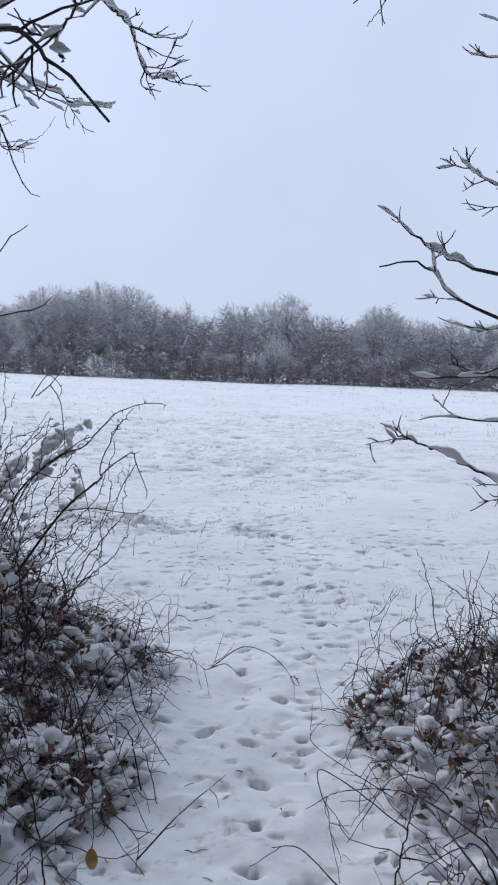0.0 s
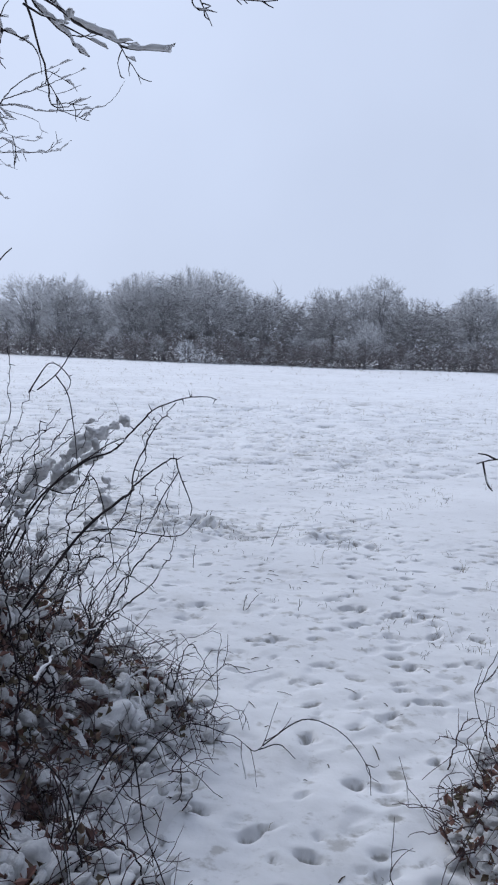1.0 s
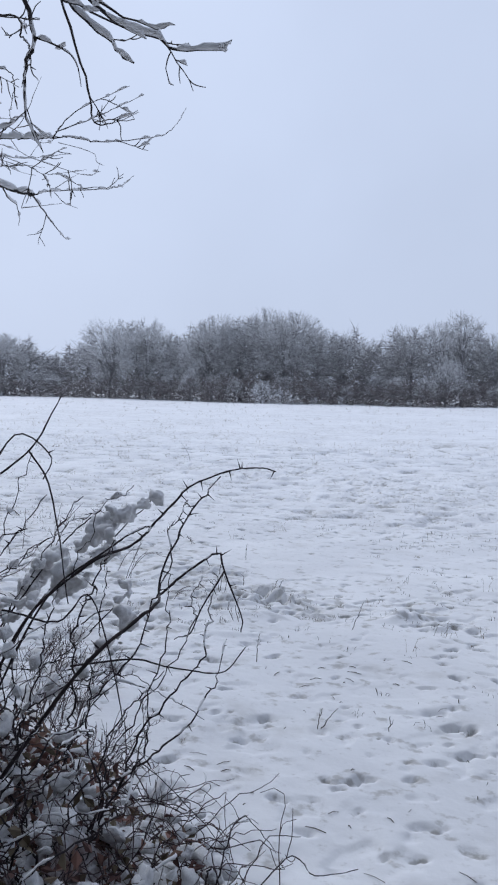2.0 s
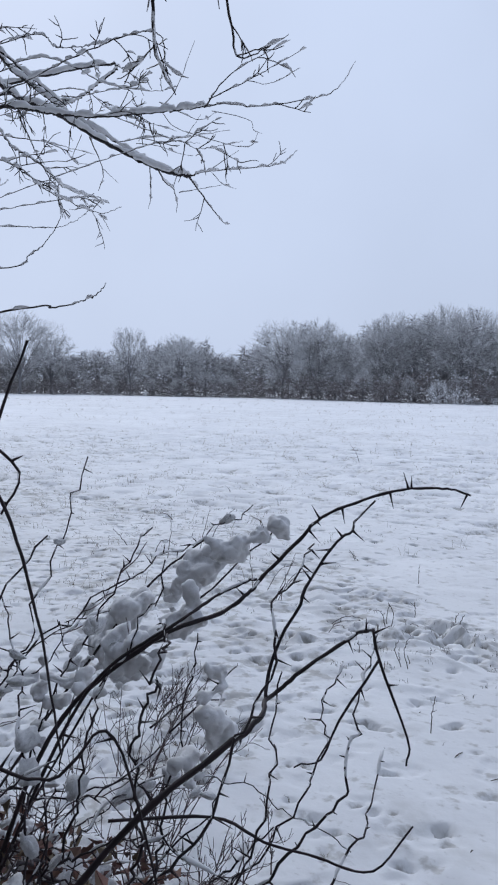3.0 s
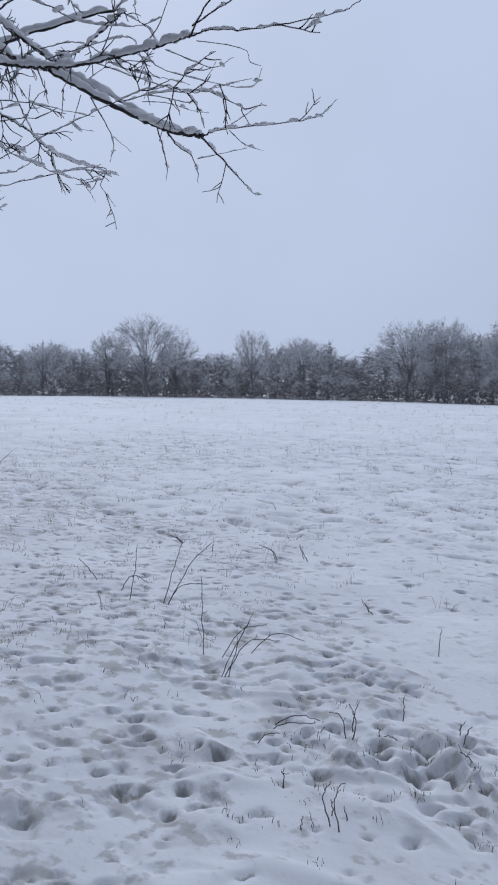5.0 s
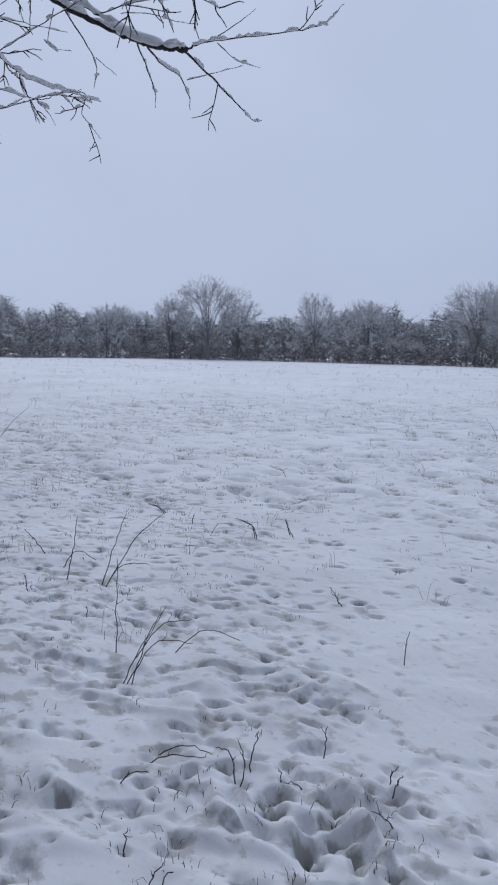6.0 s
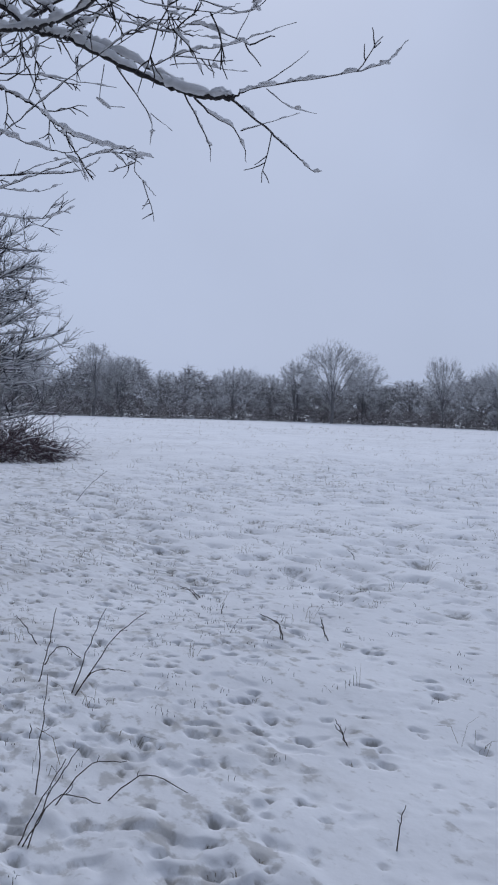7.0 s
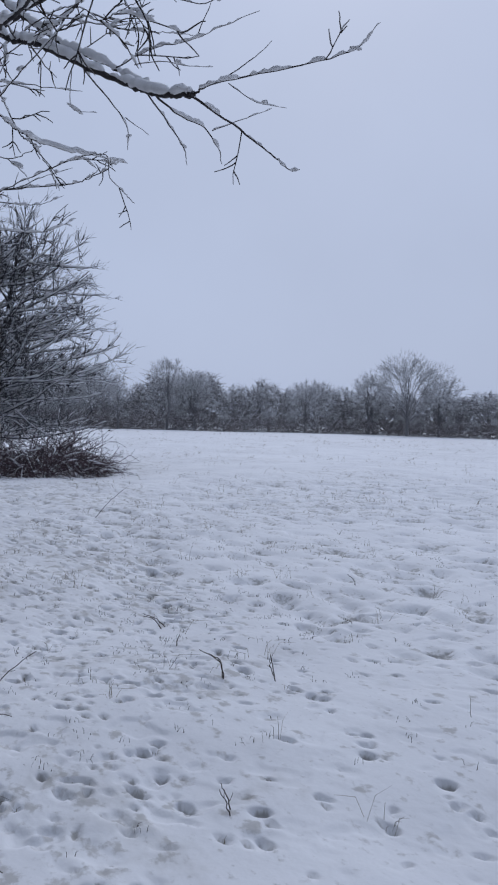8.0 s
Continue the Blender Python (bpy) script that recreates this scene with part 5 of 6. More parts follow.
# one ochre leaf still hanging on a low cane
leaf_ob = thing("leaf", (-0.34, 1.92, 0.13), "single ochre-yellow withered leaf caught on a low bramble cane", "leaf")
leaf_soup = Soup()
for i in range(7):
    f = i / 6
    w = 0.018 * math.sin(math.pi * (0.08 + 0.84 * f)) ** 0.8
    for side in (-1, 0, 1):
        leaf_soup.v.append((-0.34 + side * w, 1.92 + 0.012 * f + 0.006 * abs(side), 0.165 - 0.07 * f - 0.004 * abs(side)))
for i in range(6):
    for side in (0, 1):
        a = i * 3 + side
        leaf_soup.f.append((a, a + 1, a + 4, a + 3))
blade_ob = part("leaf_blade", leaf_soup, OCHRE, leaf_ob)
blade_ob.modifiers.new("thickness", "SOLIDIFY").thickness = 0.0008
leaf_stem = Soup()
leaf_stem.tube(((-0.34, 1.92, 0.165), (-0.335, 1.918, 0.19), (-0.345, 1.915, 0.215)), (0.0012, 0.001, 0.001), 5)
part("leaf_stalk", leaf_stem, CANETWIG, leaf_ob)

# heavy pads of snow on the upper canes of the rose
pad_rng = np.random.default_rng(77)


def snow_pad(blobs):
    """Lumps of snow grown into one soft pillow."""
    bm = bmesh.new()
    for c, size, along_cane in blobs:
        m = Matrix.Translation(Vector(c) - rose.location) @ Vector(along_cane).to_track_quat("X", "Z").to_matrix().to_4x4() @ Matrix.Diagonal((size * pad_rng.uniform(1.2, 2.4), size * pad_rng.uniform(0.8, 1.1), size * pad_rng.uniform(0.8, 1.2), 1))
        bmesh.ops.create_icosphere(bm, subdivisions=2, radius=1.0, matrix=m)
    me = bpy.data.meshes.new("snow_pad")
    bm.to_mesh(me)
    bm.free()
    me.materials.append(CLUMP)
    ob = part("snow_pad", me, CLUMP, rose, "soft pillow of snow on the canes")
    fuse = ob.modifiers.new("fuse", "REMESH")
    fuse.mode, fuse.voxel_size, fuse.use_smooth_shade = "VOXEL", 0.005, True
    soft = ob.modifiers.new("soft", "SMOOTH")
    soft.factor, soft.iterations = 0.5, 9
    tex = bpy.data.textures.get("snow_lumps") or bpy.data.textures.new("snow_lumps", "CLOUDS")
    tex.noise_scale = 0.06
    lumps = ob.modifiers.new("lumps", "DISPLACE")
    lumps.texture, lumps.strength, lumps.mid_level = tex, 0.036, 0.5
    grain = bpy.data.textures.get("snow_grain") or bpy.data.textures.new("snow_grain", "CLOUDS")
    grain.noise_scale = 0.014
    crumbs = ob.modifiers.new("crumbs", "DISPLACE")
    crumbs.texture, crumbs.strength, crumbs.mid_level = grain, 0.014, 0.5


PADS = (
    (((-1.40, 4.25, 0.74), (-1.27, 4.25, 0.90), (-1.11, 4.25, 1.00), (-1.03, 4.25, 1.06)), 56, 0.030),
    (((-1.06, 4.25, 1.05), (-0.99, 4.26, 1.11), (-0.92, 4.28, 1.15), (-0.86, 4.28, 1.155)), 26, 0.021),
    (((-1.10, 3.86, 0.92), (-0.96, 3.86, 1.00), (-0.86, 3.87, 1.075)), 34, 0.020),
    (((-0.84, 3.90, 0.93), (-0.835, 3.90, 0.87), (-0.84, 3.90, 0.80), (-0.90, 3.88, 0.74)), 26, 0.024),
    (((-1.30, 3.95, 0.78), (-1.15, 3.92, 0.86), (-1.02, 3.92, 0.90)), 22, 0.024),
)
for bends, n, size in PADS:
    p = spline(bends, 60)
    phase = pad_rng.uniform(0, 6)
    blobs = []
    for i in range(n):
        f = (i + pad_rng.uniform()) / n
        r = size * pad_rng.uniform(0.35, 1.05) * (0.8 + 0.4 * math.sin(f * 11 + phase)) * (1.2 - 0.4 * f)
        at = int(58 * f)
        blobs.append((p[at] + pad_rng.normal(0, 0.016, 3) + np.array((0, 0, 0.006 * pad_rng.uniform())), r, p[at + 1] - p[at] + pad_rng.normal(0, 0.003, 3)))
    snow_pad(blobs)
# smaller tufts of snow caught among the upright canes
for _ in range(430):
    p = spline(CANES_E[int(pad_rng.integers(LEAD, LEAD + 105))][3], 20)
    at = p[int(pad_rng.integers(3, 20))]
    if at[0] > -1.0 or at[2] > 1.15:
        continue
    sc = pad_rng.uniform(0.016, 0.046)
    ob = part("snow_clump", LUMPS[pad_rng.integers(10)], CLUMP, rose)
    ob.matrix_basis = Matrix.Translation(Vector(at) - rose.location) @ Euler((pad_rng.normal(0, 0.5), pad_rng.normal(0, 0.5), pad_rng.uniform(0, 6.28))).to_matrix().to_4x4() @ Matrix.Diagonal((sc * pad_rng.uniform(1.0, 1.8), sc, sc * pad_rng.uniform(0.8, 1.5), 1))


# ---- feathery dry weeds behind the rose ----
def dry_weed(x, y, H, lean, seed):
    """A weed with a few stems that fork again and again into fine upright twigs."""
    rng = np.random.default_rng(seed)
    z = ground_z(x, y)
    weed = thing("dry_weed", (x, y, z), "feathery dry weed with fine forking stems beside the rose", "weed", "dry weeds beside the rose")
    for _ in range(int(rng.integers(3, 6))):
        q = np.array((x + rng.normal(0, 0.05), y + rng.normal(0, 0.05), z - 0.02))
        v = np.array((lean[0] + rng.normal(0, 0.22), lean[1] + rng.normal(0, 0.22), 1.0))
        L, p = H * rng.uniform(0.6, 1.1), [q]
        for j in range(9):
            v = v / np.linalg.norm(v) + rng.normal(0, 0.07, 3) + np.array((lean[0], lean[1], 0.0)) * 0.08
            q = q + v / np.linalg.norm(v) * L / 9
            p.append(q)
        s = Soup()
        s.tube(p, np.linspace(0.0026, 0.001, 10), 5)
        stem = part("stem", s, CANETWIG, weed)
        s = Soup()
        side_twigs(s, None, p, 0.0018, rng, 6, L * 0.34, 3, 2, 0.3, 0.3, 0.0007)
        part("shoot", s, CANETWIG, stem, "fine forked shoots", "stuff")


for n, (x, y, H, lx, ly) in enumerate(((-1.62, 4.95, 0.55, 0.35, 0.2), (-1.75, 5.1, 0.42, 0.3, 0.1), (-1.5, 4.75, 0.5, 0.2, 0.1), (-1.9, 5.45, 0.36, 0.4, 0.2), (-1.62, 5.2, 0.3, 0.5, 0.2), (-1.35, 4.5, 0.45, 0.1, 0.1), (-1.45, 4.6, 0.55, 0.0, 0.1), (-1.2, 4.45, 0.4, 0.2, 0.0), (-1.95, 5.65, 0.3, 0.3, 0.1), (-1.7, 4.5, 0.5, 0.1, 0.1), (-1.85, 4.75, 0.5, 0.2, 0.1), (-1.15, 4.6, 0.3, 0.1, 0.2))):
    dry_weed(x, y, H, (lx, ly), 300 + n)


# ---- hedge tree and brush at the left of the field ----
def hedge_tree(cx, cy, H, R, seed):
    rng = np.random.default_rng(seed)
    z0 = ground_z(cx, cy)
    tree = thing("hawthorn_tree", (cx, cy, z0), "dense leafless hawthorn with snow lining every twig", "tree")
    twigs, snow = Soup(), Soup()
    for s in range(5):
        lean = rng.normal(0, 0.10, 2)
        line = spline([(cx + rng.normal(0, 0.3), cy + rng.normal(0, 0.3), z0 - 0.2), (cx + lean[0] * H * 0.5, cy + lean[1] * H * 0.5, z0 + H * 0.45), (cx + lean[0] * H, cy + lean[1] * H, z0 + H * 0.95)], 20)
        st = Soup()
        st.tube(line, np.linspace(0.13, 0.03, 20), 8)
        part("stem", st, BARK, tree)
        for b in range(40):
            f = rng.uniform(0.08, 1.0)
            at = line[min(int(f * 19), 18)]
            az = rng.uniform(0, 2 * math.pi)
            el = rng.uniform(-0.08, 0.42) + 0.35 * f
            L = R * (0.5 + 0.5 * min(1.0, f / 0.42)) * (1.0 - 0.8 * max(0, f - 0.4)) * rng.uniform(0.7, 1.1)
            d = np.array((math.cos(az) * math.cos(el), math.sin(az) * math.cos(el), math.sin(el)))
            p, qq = [at], at
            for j in range(8):
                d = d + rng.normal(0, 0.09, 3) + np.array((0, 0, -0.035 if j < 5 else 0.06))
                d /= np.linalg.norm(d)
                qq = qq + d * L / 8
                p.append(qq)
            p = np.array(p)
            p[:, 2] = np.maximum(p[:, 2], z0 + 0.35)
            rad = np.linspace(0.035, 0.008, 9)
            twigs.tube(p, rad, 4)
            lay_snow(snow, p, rad, 0.05, rng, 0.75, 0.35, 5)
            for c in range(13):
                g = rng.uniform(0.2, 1.0)
                a2 = p[min(int(g * 8), 7)]
                d2 = d * 0.55 + rng.normal(0, 0.42, 3) + np.array((0, 0, 0.08))
                d2 /= np.linalg.norm(d2)
                L2 = rng.uniform(0.4, 1.1)
                e2 = [a2, a2 + d2 * L2 * 0.5 + rng.normal(0, 0.04, 3), a2 + d2 * L2 + np.array((0, 0, 0.1))]
                twigs.tube(e2, (0.012, 0.010, 0.007), 3)
                if c % 2:
                    lay_snow(snow, e2, (0.012, 0.010, 0.007), 0.035, rng, 0.65, 0.5, 4)
                for t in range(6):
                    h = rng.uniform(0.1, 1)
                    a3 = a2 + d2 * L2 * h
                    d3 = d2 * 0.8 + rng.normal(0, 0.35, 3) + np.array((0, 0, 0.15))
                    d3 /= np.linalg.norm(d3)
                    L3 = rng.uniform(0.2, 0.55)
                    twigs.spike(a3, a3 + d3 * L3 + np.array((0, 0, 0.03)), 0.010)
    part("fine_brush", twigs, HEDGE, tree, "close dark twigs dusted white", "stuff", False)
    part("twig_snow", snow, CLUMP, tree, "snow lying along the branches", "stuff")
    return tree


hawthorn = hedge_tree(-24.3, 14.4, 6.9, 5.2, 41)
# out of sight: hawthorn copies added behind the gap to shade the near snow
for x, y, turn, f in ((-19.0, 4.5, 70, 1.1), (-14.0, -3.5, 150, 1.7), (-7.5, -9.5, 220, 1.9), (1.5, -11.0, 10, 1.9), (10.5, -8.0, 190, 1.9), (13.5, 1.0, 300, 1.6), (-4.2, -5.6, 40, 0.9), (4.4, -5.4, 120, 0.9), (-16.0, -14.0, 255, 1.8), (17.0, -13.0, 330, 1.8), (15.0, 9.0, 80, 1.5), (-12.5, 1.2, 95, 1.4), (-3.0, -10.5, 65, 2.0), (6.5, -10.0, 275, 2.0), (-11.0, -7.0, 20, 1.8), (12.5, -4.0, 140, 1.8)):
    tagged(copy_thing(hawthorn, pose(x, y, ground_z(x, y), 0, 0, turn) @ Matrix.Diagonal((f, f, f, 1))), "unseen dense leafless tree added behind the gap to block sky light", "tree", "trees of the near hedge")


def brush_pile(cx, cy, R, H, seed):
    rng = np.random.default_rng(seed)
    z0 = ground_z(cx, cy)
    bush = thing("brush_clump", (cx, cy, z0), "low dark clump of bent twigs with little snow under the hawthorn", "shrub")
    s, sn = Soup(), Soup()
    for _ in range(900):
        a, d = rng.uniform(0, 2 * math.pi), math.sqrt(rng.uniform())
        x, y = cx + R * 0.8 * d * math.cos(a), cy + R * 0.8 * d * math.sin(a)
        top = H * (1 - 0.65 * d * d) * (0.8 + 0.35 * math.sin(3 * a + 1) * d)
        q = np.array((x, y, ground_z(x, y) + top * rng.uniform(0.0, 0.85)))
        out = a + rng.normal(0, 1.1)
        v = np.array((math.cos(out), math.sin(out), rng.normal(0.15, 0.45)))
        L, p = rng.uniform(0.4, 1.3), [q]
        for j in range(6):
            v = v / np.linalg.norm(v) + rng.normal(0, 0.3, 3) + np.array((0, 0, -0.07))
            q = q + v * L / 6
            q = np.array((q[0], q[1], max(q[2], z0 + 0.02)))
            p.append(q)
        rad = np.linspace(0.011, 0.004, 7)
        s.tube(p, rad, 3)
        if rng.uniform() < 0.3:
            lay_snow(sn, p, rad, 0.03, rng, 0.5, 0.3, 4)
        side_twigs(s, None, p, 0.005, rng, 2, 0.35, 3, 1, 0.0, 0.2, 0.003)
    part("fine_brush", s, CANETWIG, bush, "bent dark twigs", "stuff", False)
    part("twig_snow", sn, CLUMP, bush, "snow on the bent twigs", "stuff")


brush_pile(-19.8, 14.7, 2.2, 1.25, 42)


# ---- dry stalks standing in the snow ----
STALKS = []
STALKS.append(((-3.31, 8.31, -0.06), (-3.29, 8.40, 0.15), (-3.28, 8.49, 0.35)))
STALKS.append(((-3.28, 8.30, -0.06), (-3.20, 8.48, 0.20), (-3.10, 8.61, 0.35)))
STALKS.append(((-3.28, 8.30, -0.06), (-3.22, 8.40, 0.05), (-3.11, 8.51, 0.07)))
STALKS.append(((-2.51, 7.75, -0.05), (-2.56, 7.80, 0.15), (-2.61, 7.84, 0.37)))
STALKS.append(((-2.22, 7.57, -0.05), (-2.21, 7.66, 0.12), (-2.18, 7.75, 0.26)))
STALKS.append(((-2.43, 7.76, -0.05), (-2.36, 7.89, 0.09), (-2.25, 7.99, 0.12)))
STALKS.append(((-2.37, 7.92, -0.05), (-2.25, 8.06, 0.06), (-2.10, 8.16, 0.02)))
STALKS.append(((-3.57, 8.26, -0.06), (-3.58, 8.33, 0.13), (-3.60, 8.38, 0.31)))
STALKS.append(((-3.80, 8.38, -0.07), (-3.75, 8.48, 0.03), (-3.65, 8.56, -0.02)))
STALKS.append(((-4.14, 8.57, -0.07), (-4.22, 8.51, 0.01), (-4.28, 8.46, 0.09)))
STALKS.append(((-1.37, 7.28, -0.04), (-1.41, 7.30, 0.05), (-1.46, 7.28, 0.07)))
STALKS.append(((-1.77, 7.18, -0.04), (-1.67, 7.27, -0.03), (-1.56, 7.34, -0.04)))
STALKS.append(((-1.69, 7.03, -0.04), (-1.66, 7.07, -0.01), (-1.61, 7.12, -0.00)))
STALKS.append(((-1.46, 8.57, -0.04), (-1.47, 8.60, 0.05), (-1.47, 8.62, 0.11)))
STALKS.append(((-1.27, 7.64, -0.03), (-1.28, 7.66, 0.01), (-1.29, 7.68, 0.07)))
STALKS.append(((-1.02, 7.63, -0.03), (-1.01, 7.65, -0.00), (-1.00, 7.67, 0.03)))
STALKS.append(((-1.11, 6.70, -0.03), (-1.17, 6.71, 0.04), (-1.17, 6.76, 0.10)))
STALKS.append(((-1.15, 6.75, -0.03), (-1.16, 6.76, 0.00), (-1.17, 6.77, 0.02)))
STALKS.append(((-1.41, 6.83, -0.03), (-1.42, 6.85, 0.00), (-1.43, 6.87, 0.03)))
STALKS.append(((-4.58, 10.11, -0.08), (-4.65, 10.06, -0.02), (-4.72, 10.00, -0.00)))
STALKS.append(((-3.36, 9.82, -0.07), (-3.40, 9.82, 0.02), (-3.47, 9.78, 0.05)))
STALKS.append(((-0.87, 7.45, -0.03), (-0.90, 7.44, -0.01), (-0.95, 7.43, 0.01)))
STALKS.append(((-1.17, 7.42, -0.03), (-1.21, 7.41, -0.03), (-1.25, 7.39, -0.02)))
STALKS.append(((-1.09, 6.76, -0.03), (-1.11, 6.76, -0.01), (-1.12, 6.77, 0.01)))
STALKS.append(((-1.19, 6.62, -0.03), (-1.21, 6.63, -0.01), (-1.21, 6.64, 0.01)))
STALKS.append(((-3.52, 7.97, -0.06), (-3.54, 7.97, -0.01), (-3.56, 7.97, 0.04)))
STALKS.append(((-2.97, 7.94, -0.06), (-2.97, 7.95, -0.04), (-2.98, 7.95, -0.01)))
STALKS.append(((-3.34, 9.81, -0.07), (-3.38, 9.81, 0.02), (-3.47, 9.72, 0.09)))
STALKS.append(((-4.62, 10.17, -0.08), (-4.67, 10.10, -0.03), (-4.73, 10.01, 0.01)))
STALKS.append(((-10.13, 11.96, -0.15), (-10.06, 12.19, 0.09), (-9.98, 12.42, 0.30)))
STALKS.append(((-2.12, 9.06, -0.05), (-2.15, 9.05, -0.01), (-2.19, 9.04, 0.04)))
STALKS.append(((-4.14, 9.94, -0.08), (-4.14, 9.96, -0.04), (-4.14, 9.98, 0.00)))
STALKS.append(((-3.26, 10.13, -0.07), (-3.29, 10.12, -0.01), (-3.32, 10.12, 0.05)))
STALKS.append(((-5.01, 12.40, -0.09), (-5.04, 12.38, -0.04), (-5.09, 12.34, 0.01)))
STALKS.append(((-6.03, 10.43, -0.10), (-6.12, 10.20, -0.15), (-6.18, 10.01, -0.24)))
STALKS.append(((-0.34, 6.72, -0.05), (-0.30, 6.75, 0.03), (-0.26, 6.77, 0.13)))
STALKS.append(((-0.36, 5.19, -0.05), (-0.33, 5.20, -0.02), (-0.27, 5.22, 0.05)))
STALKS.append(((-0.36, 5.19, -0.05), (-0.36, 5.20, -0.01), (-0.34, 5.21, 0.05)))
STALKS.append(((-0.03, 5.22, -0.04), (-0.03, 5.23, -0.02), (-0.03, 5.24, 0.03)))
STALKS.append(((-4.88, 18.19, -0.10), (-4.95, 18.19, 0.09), (-5.10, 18.16, 0.31)))
STALKS.append(((-2.27, 7.55, -0.05), (-2.21, 7.63, 0.11), (-2.16, 7.69, 0.26)))
STALKS.append(((-2.26, 7.56, -0.05), (-2.15, 7.66, 0.13), (-2.00, 7.73, 0.15)))
STALKS.append(((-1.78, 7.27, -0.04), (-1.67, 7.32, -0.01), (-1.55, 7.36, -0.01)))
STALKS.append(((-1.29, 7.39, -0.03), (-1.28, 7.40, -0.01), (-1.29, 7.40, 0.01)))
STALKS.append(((-1.40, 7.38, -0.04), (-1.40, 7.40, 0.03), (-1.40, 7.43, 0.09)))
STALKS.append(((0.85, 4.35, -0.03), (0.92, 4.35, 0.12), (1.01, 4.36, 0.29)))
STALKS.append(((-0.99, 7.61, -0.03), (-0.97, 7.61, 0.01), (-0.95, 7.61, 0.05)))
STALKS.append(((-1.34, 7.26, -0.03), (-1.33, 7.27, 0.05), (-1.37, 7.28, 0.11)))
STALKS.append(((-1.08, 6.69, -0.03), (-1.12, 6.70, 0.06), (-1.09, 6.71, 0.14)))
STALKS.append(((-2.07, 9.03, -0.05), (-2.12, 9.03, -0.02), (-2.18, 9.03, 0.02)))
STALKS.append(((-3.16, 10.08, -0.07), (-3.24, 10.08, -0.03), (-3.27, 10.08, 0.04)))
STALKS.append(((-0.81, 5.93, -0.03), (-0.81, 5.94, 0.05), (-0.80, 5.95, 0.13)))
stalk_rng = np.random.default_rng(9)
for n, pts in enumerate(STALKS):
    pts = [np.array(p) for p in pts]
    base = pts[0].copy()
    base[2] = ground_z(base[0], base[1])
    pts = [p + np.array((0, 0, base[2] - pts[0][2])) for p in pts]
    pts[1:] = [np.array((p[0], p[1], max(p[2], ground_z(p[0], p[1]) + 0.005))) for p in pts[1:]]
    st = thing("dry_stalk", tuple(base), "thin dark dry weed stalk standing in the snow", "stalk", "dry stalks in the snow")
    pts[0] = base - np.array((0, 0, 0.05))
    s = Soup()
    k = 12
    p = spline(pts, k)
    p[2:] += stalk_rng.normal(0, 0.0025, (k - 2, 3))
    dist = max(1.0, math.hypot(base[0], base[1] - 5) / 4)
    rad = np.linspace(0.0028, 0.0014, k) * min(dist, 1.5)
    s.tube(p, rad, 5)
    part("stem", s, WEED, st)
    if length_of(pts) > 0.12:
        for _ in range(1):
            s2 = Soup()
            side_twigs(s2, None, p, 0.0014, stalk_rng, 1, 0.05, 4, 1, 0.2, 0.4, 0.0009)
            part("side_shoot", s2, WEED, st)

# grass blades, tufts and broken straws, thicker on the rough ground
litter = Soup()
for _ in range(130):
    x, y = stalk_rng.normal(0.05, 0.7), stalk_rng.uniform(2.0, 6.2)
    a, L = stalk_rng.uniform(0, math.pi), stalk_rng.uniform(0.015, 0.11) * stalk_rng.uniform(0.3, 1)
    dx, dy = math.cos(a) * L, math.sin(a) * L
    z0, z1 = ground_z(x, y), ground_z(x + dx, y + dy)
    r = stalk_rng.uniform(0.0008, 0.002)
    litter.tube(((x, y, z0 + r), (x + dx * 0.5, y + dy * 0.5, max((z0 + z1) / 2, ground_z(x + dx * 0.5, y + dy * 0.5)) + r + 0.004), (x + dx, y + dy, z1 + r)), (r, r * 1.3, r * 0.7), 4)
tagged(new("twig_litter", litter.mesh("twig_litter", WEED)), "bits of dark twig and bark lying on trodden snow", "litter", kind="stuff")
grass = Soup()


def blade(x, y, L, w, lean):
    z = ground_z(x, y)
    a = stalk_rng.uniform(0, 2 * math.pi)
    dx, dy = math.cos(a) * lean, math.sin(a) * lean
    grass.tube(((x, y, z - 0.02), (x + dx * L * 0.35, y + dy * L * 0.35, z + L * 0.65), (x + dx * L, y + dy * L, z + L * (1 - 0.25 * lean))), (w, w * 0.8, w * 0.3), 3)


for _ in range(1500):
    x, y = stalk_rng.uniform(-13, 3.5), stalk_rng.uniform(3.6, 20)
    dens = 0.2 + 1.2 * float(fbm(np.array(x), np.array(y), 1.7, 21, 2)) + 0.4 * (x < -3.5 and y < 14) + 0.15 * (x < -6)
    if stalk_rng.uniform() > dens:
        continue
    size = stalk_rng.uniform(0.3, 1.0) ** 2
    for _ in range(stalk_rng.integers(2, 9)):
        blade(x + stalk_rng.normal(0, 0.035), y + stalk_rng.normal(0, 0.035), 0.02 + 0.15 * size * stalk_rng.uniform(), stalk_rng.uniform(0.0008, 0.0017) * max(1, y / 12), stalk_rng.uniform(0.2, 1.6))
for x, y, c in DENTS:
    if stalk_rng.uniform() < 0.3:
        for _ in range(3):
            blade(x + stalk_rng.normal(0, c * 0.5), y + stalk_rng.normal(0, c * 0.5), stalk_rng.uniform(0.012, 0.035), 0.0013, stalk_rng.uniform(0.2, 1.0))
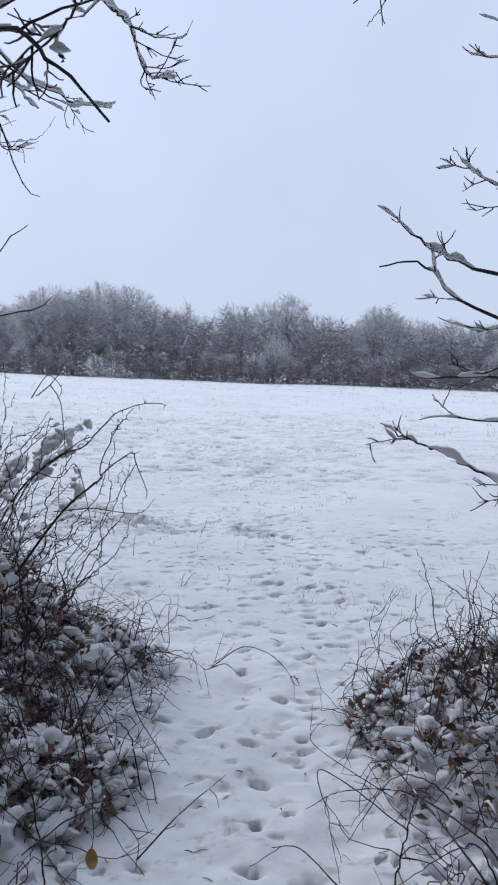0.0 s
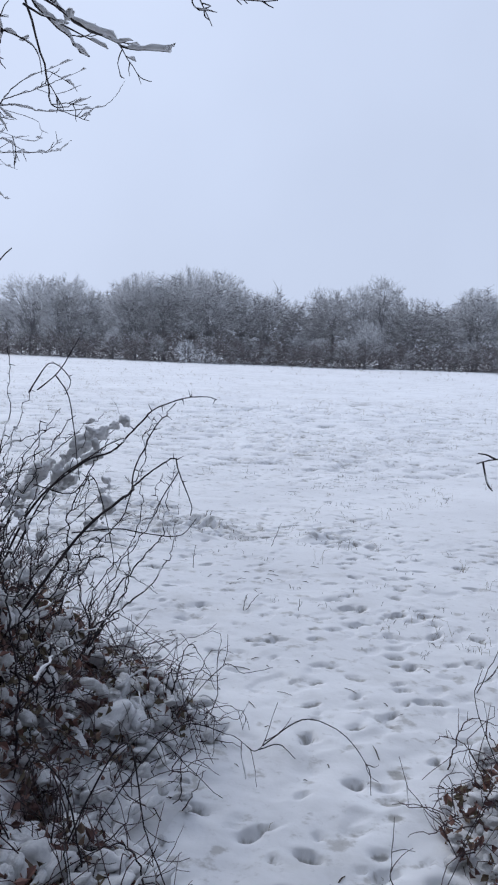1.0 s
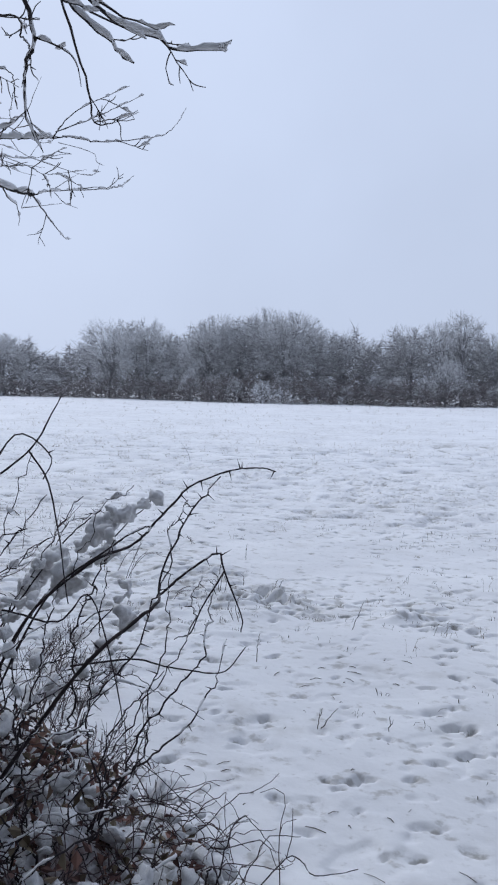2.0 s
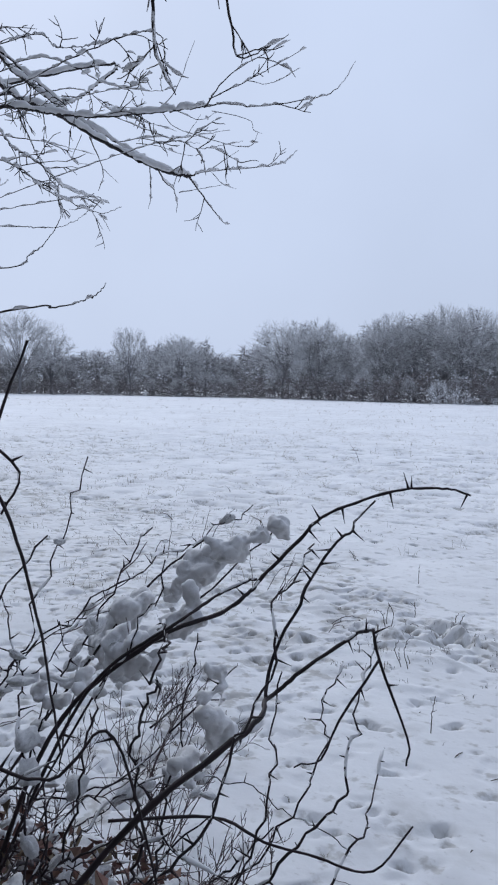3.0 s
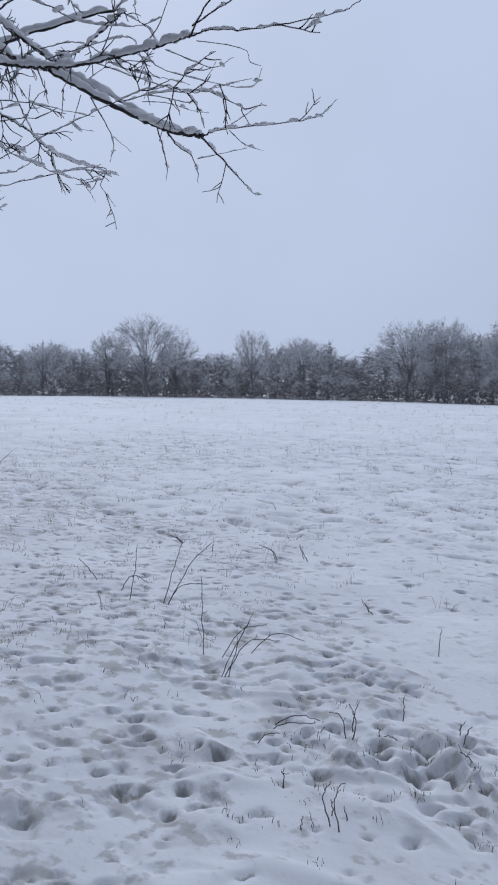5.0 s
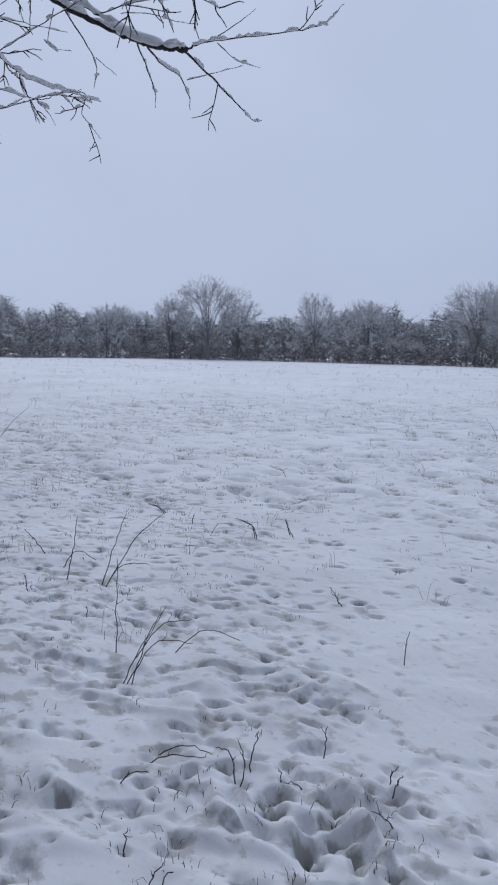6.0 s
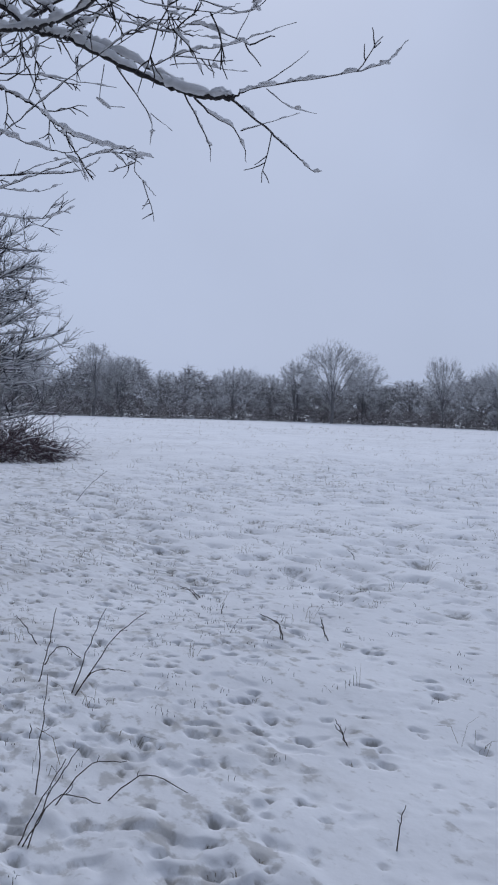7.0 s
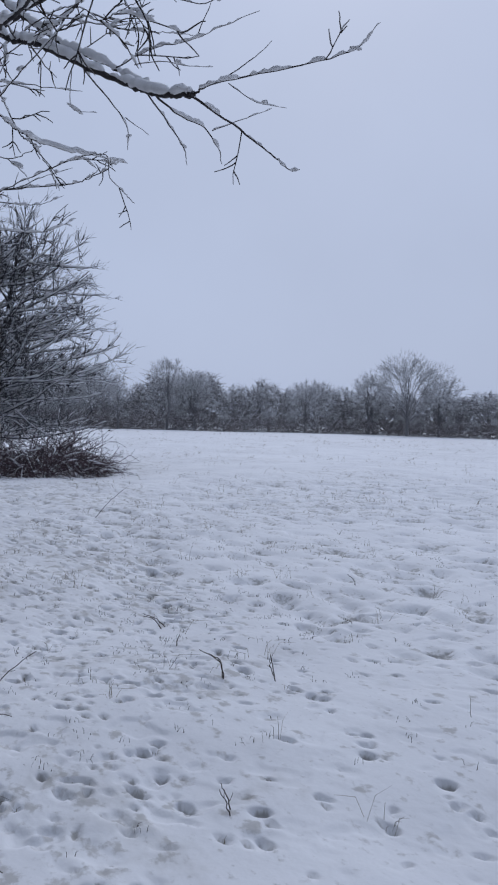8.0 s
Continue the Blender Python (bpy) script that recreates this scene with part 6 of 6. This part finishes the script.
for _ in range(2700):
    u = stalk_rng.uniform()
    R = 18 + 70 * u ** 1.3
    a = radians(stalk_rng.uniform(-25, 78))
    x, y = -R * math.sin(a), 3 + R * math.cos(a)
    if stalk_rng.uniform() > 0.55 + 1.2 * float(fbm(np.array(x), np.array(y), 7.0, 31, 2)):
        continue
    for _ in range(3):
        blade(x + stalk_rng.normal(0, 0.08), y + stalk_rng.normal(0, 0.08), 0.03 + 0.16 * stalk_rng.uniform() ** 2, 0.003 * max(1, R / 25), stalk_rng.uniform(0.3, 1.5))
tagged(new("dry_grass", grass.mesh("dry_grass", STRAW, False)), "sparse dry straw-coloured grass poking through the snow", "grass", kind="stuff")

# dark weeds and grass butts in the sunken patches
tufts = Soup()
for _ in range(2600):
    if stalk_rng.uniform() < 0.022:
        x, y = stalk_rng.normal(-1.05, 0.5), stalk_rng.normal(7.15, 0.25)
    else:
        x, y = stalk_rng.uniform(-9, 1.5), stalk_rng.uniform(4.6, 15)
        dens = 0.10 + 1.1 * float(fbm(np.array(x), np.array(y), 1.7, 21, 2)) + 0.75 * math.exp(-((x + 4.8) / 1.8) ** 2 - ((y - 9.8) / 1.9) ** 2)
        if stalk_rng.uniform() > dens:
            continue
    for _ in range(stalk_rng.integers(2, 7)):
        bx, by = x + stalk_rng.normal(0, 0.03), y + stalk_rng.normal(0, 0.02)
        z, a, lean, L = ground_z(bx, by), stalk_rng.uniform(0, 6.28), stalk_rng.uniform(0.1, 1.0), stalk_rng.uniform(0.008, 0.042)
        w = stalk_rng.uniform(0.0008, 0.0016) * max(1, y / 9)
        tufts.tube(((bx, by, z - 0.01), (bx + math.cos(a) * lean * L * 0.4, by + math.sin(a) * lean * L * 0.4, z + L * 0.5), (bx + math.cos(a) * lean * L, by + math.sin(a) * lean * L, z + L * max(0.15, 0.9 - 0.4 * lean))), (w, w * 0.8, w * 0.3), 3)
tagged(new("weed_tuft", tufts.mesh("weed_tuft", WEED, False)), "dark withered weed and grass butts showing in sunken snow", "grass", kind="stuff")
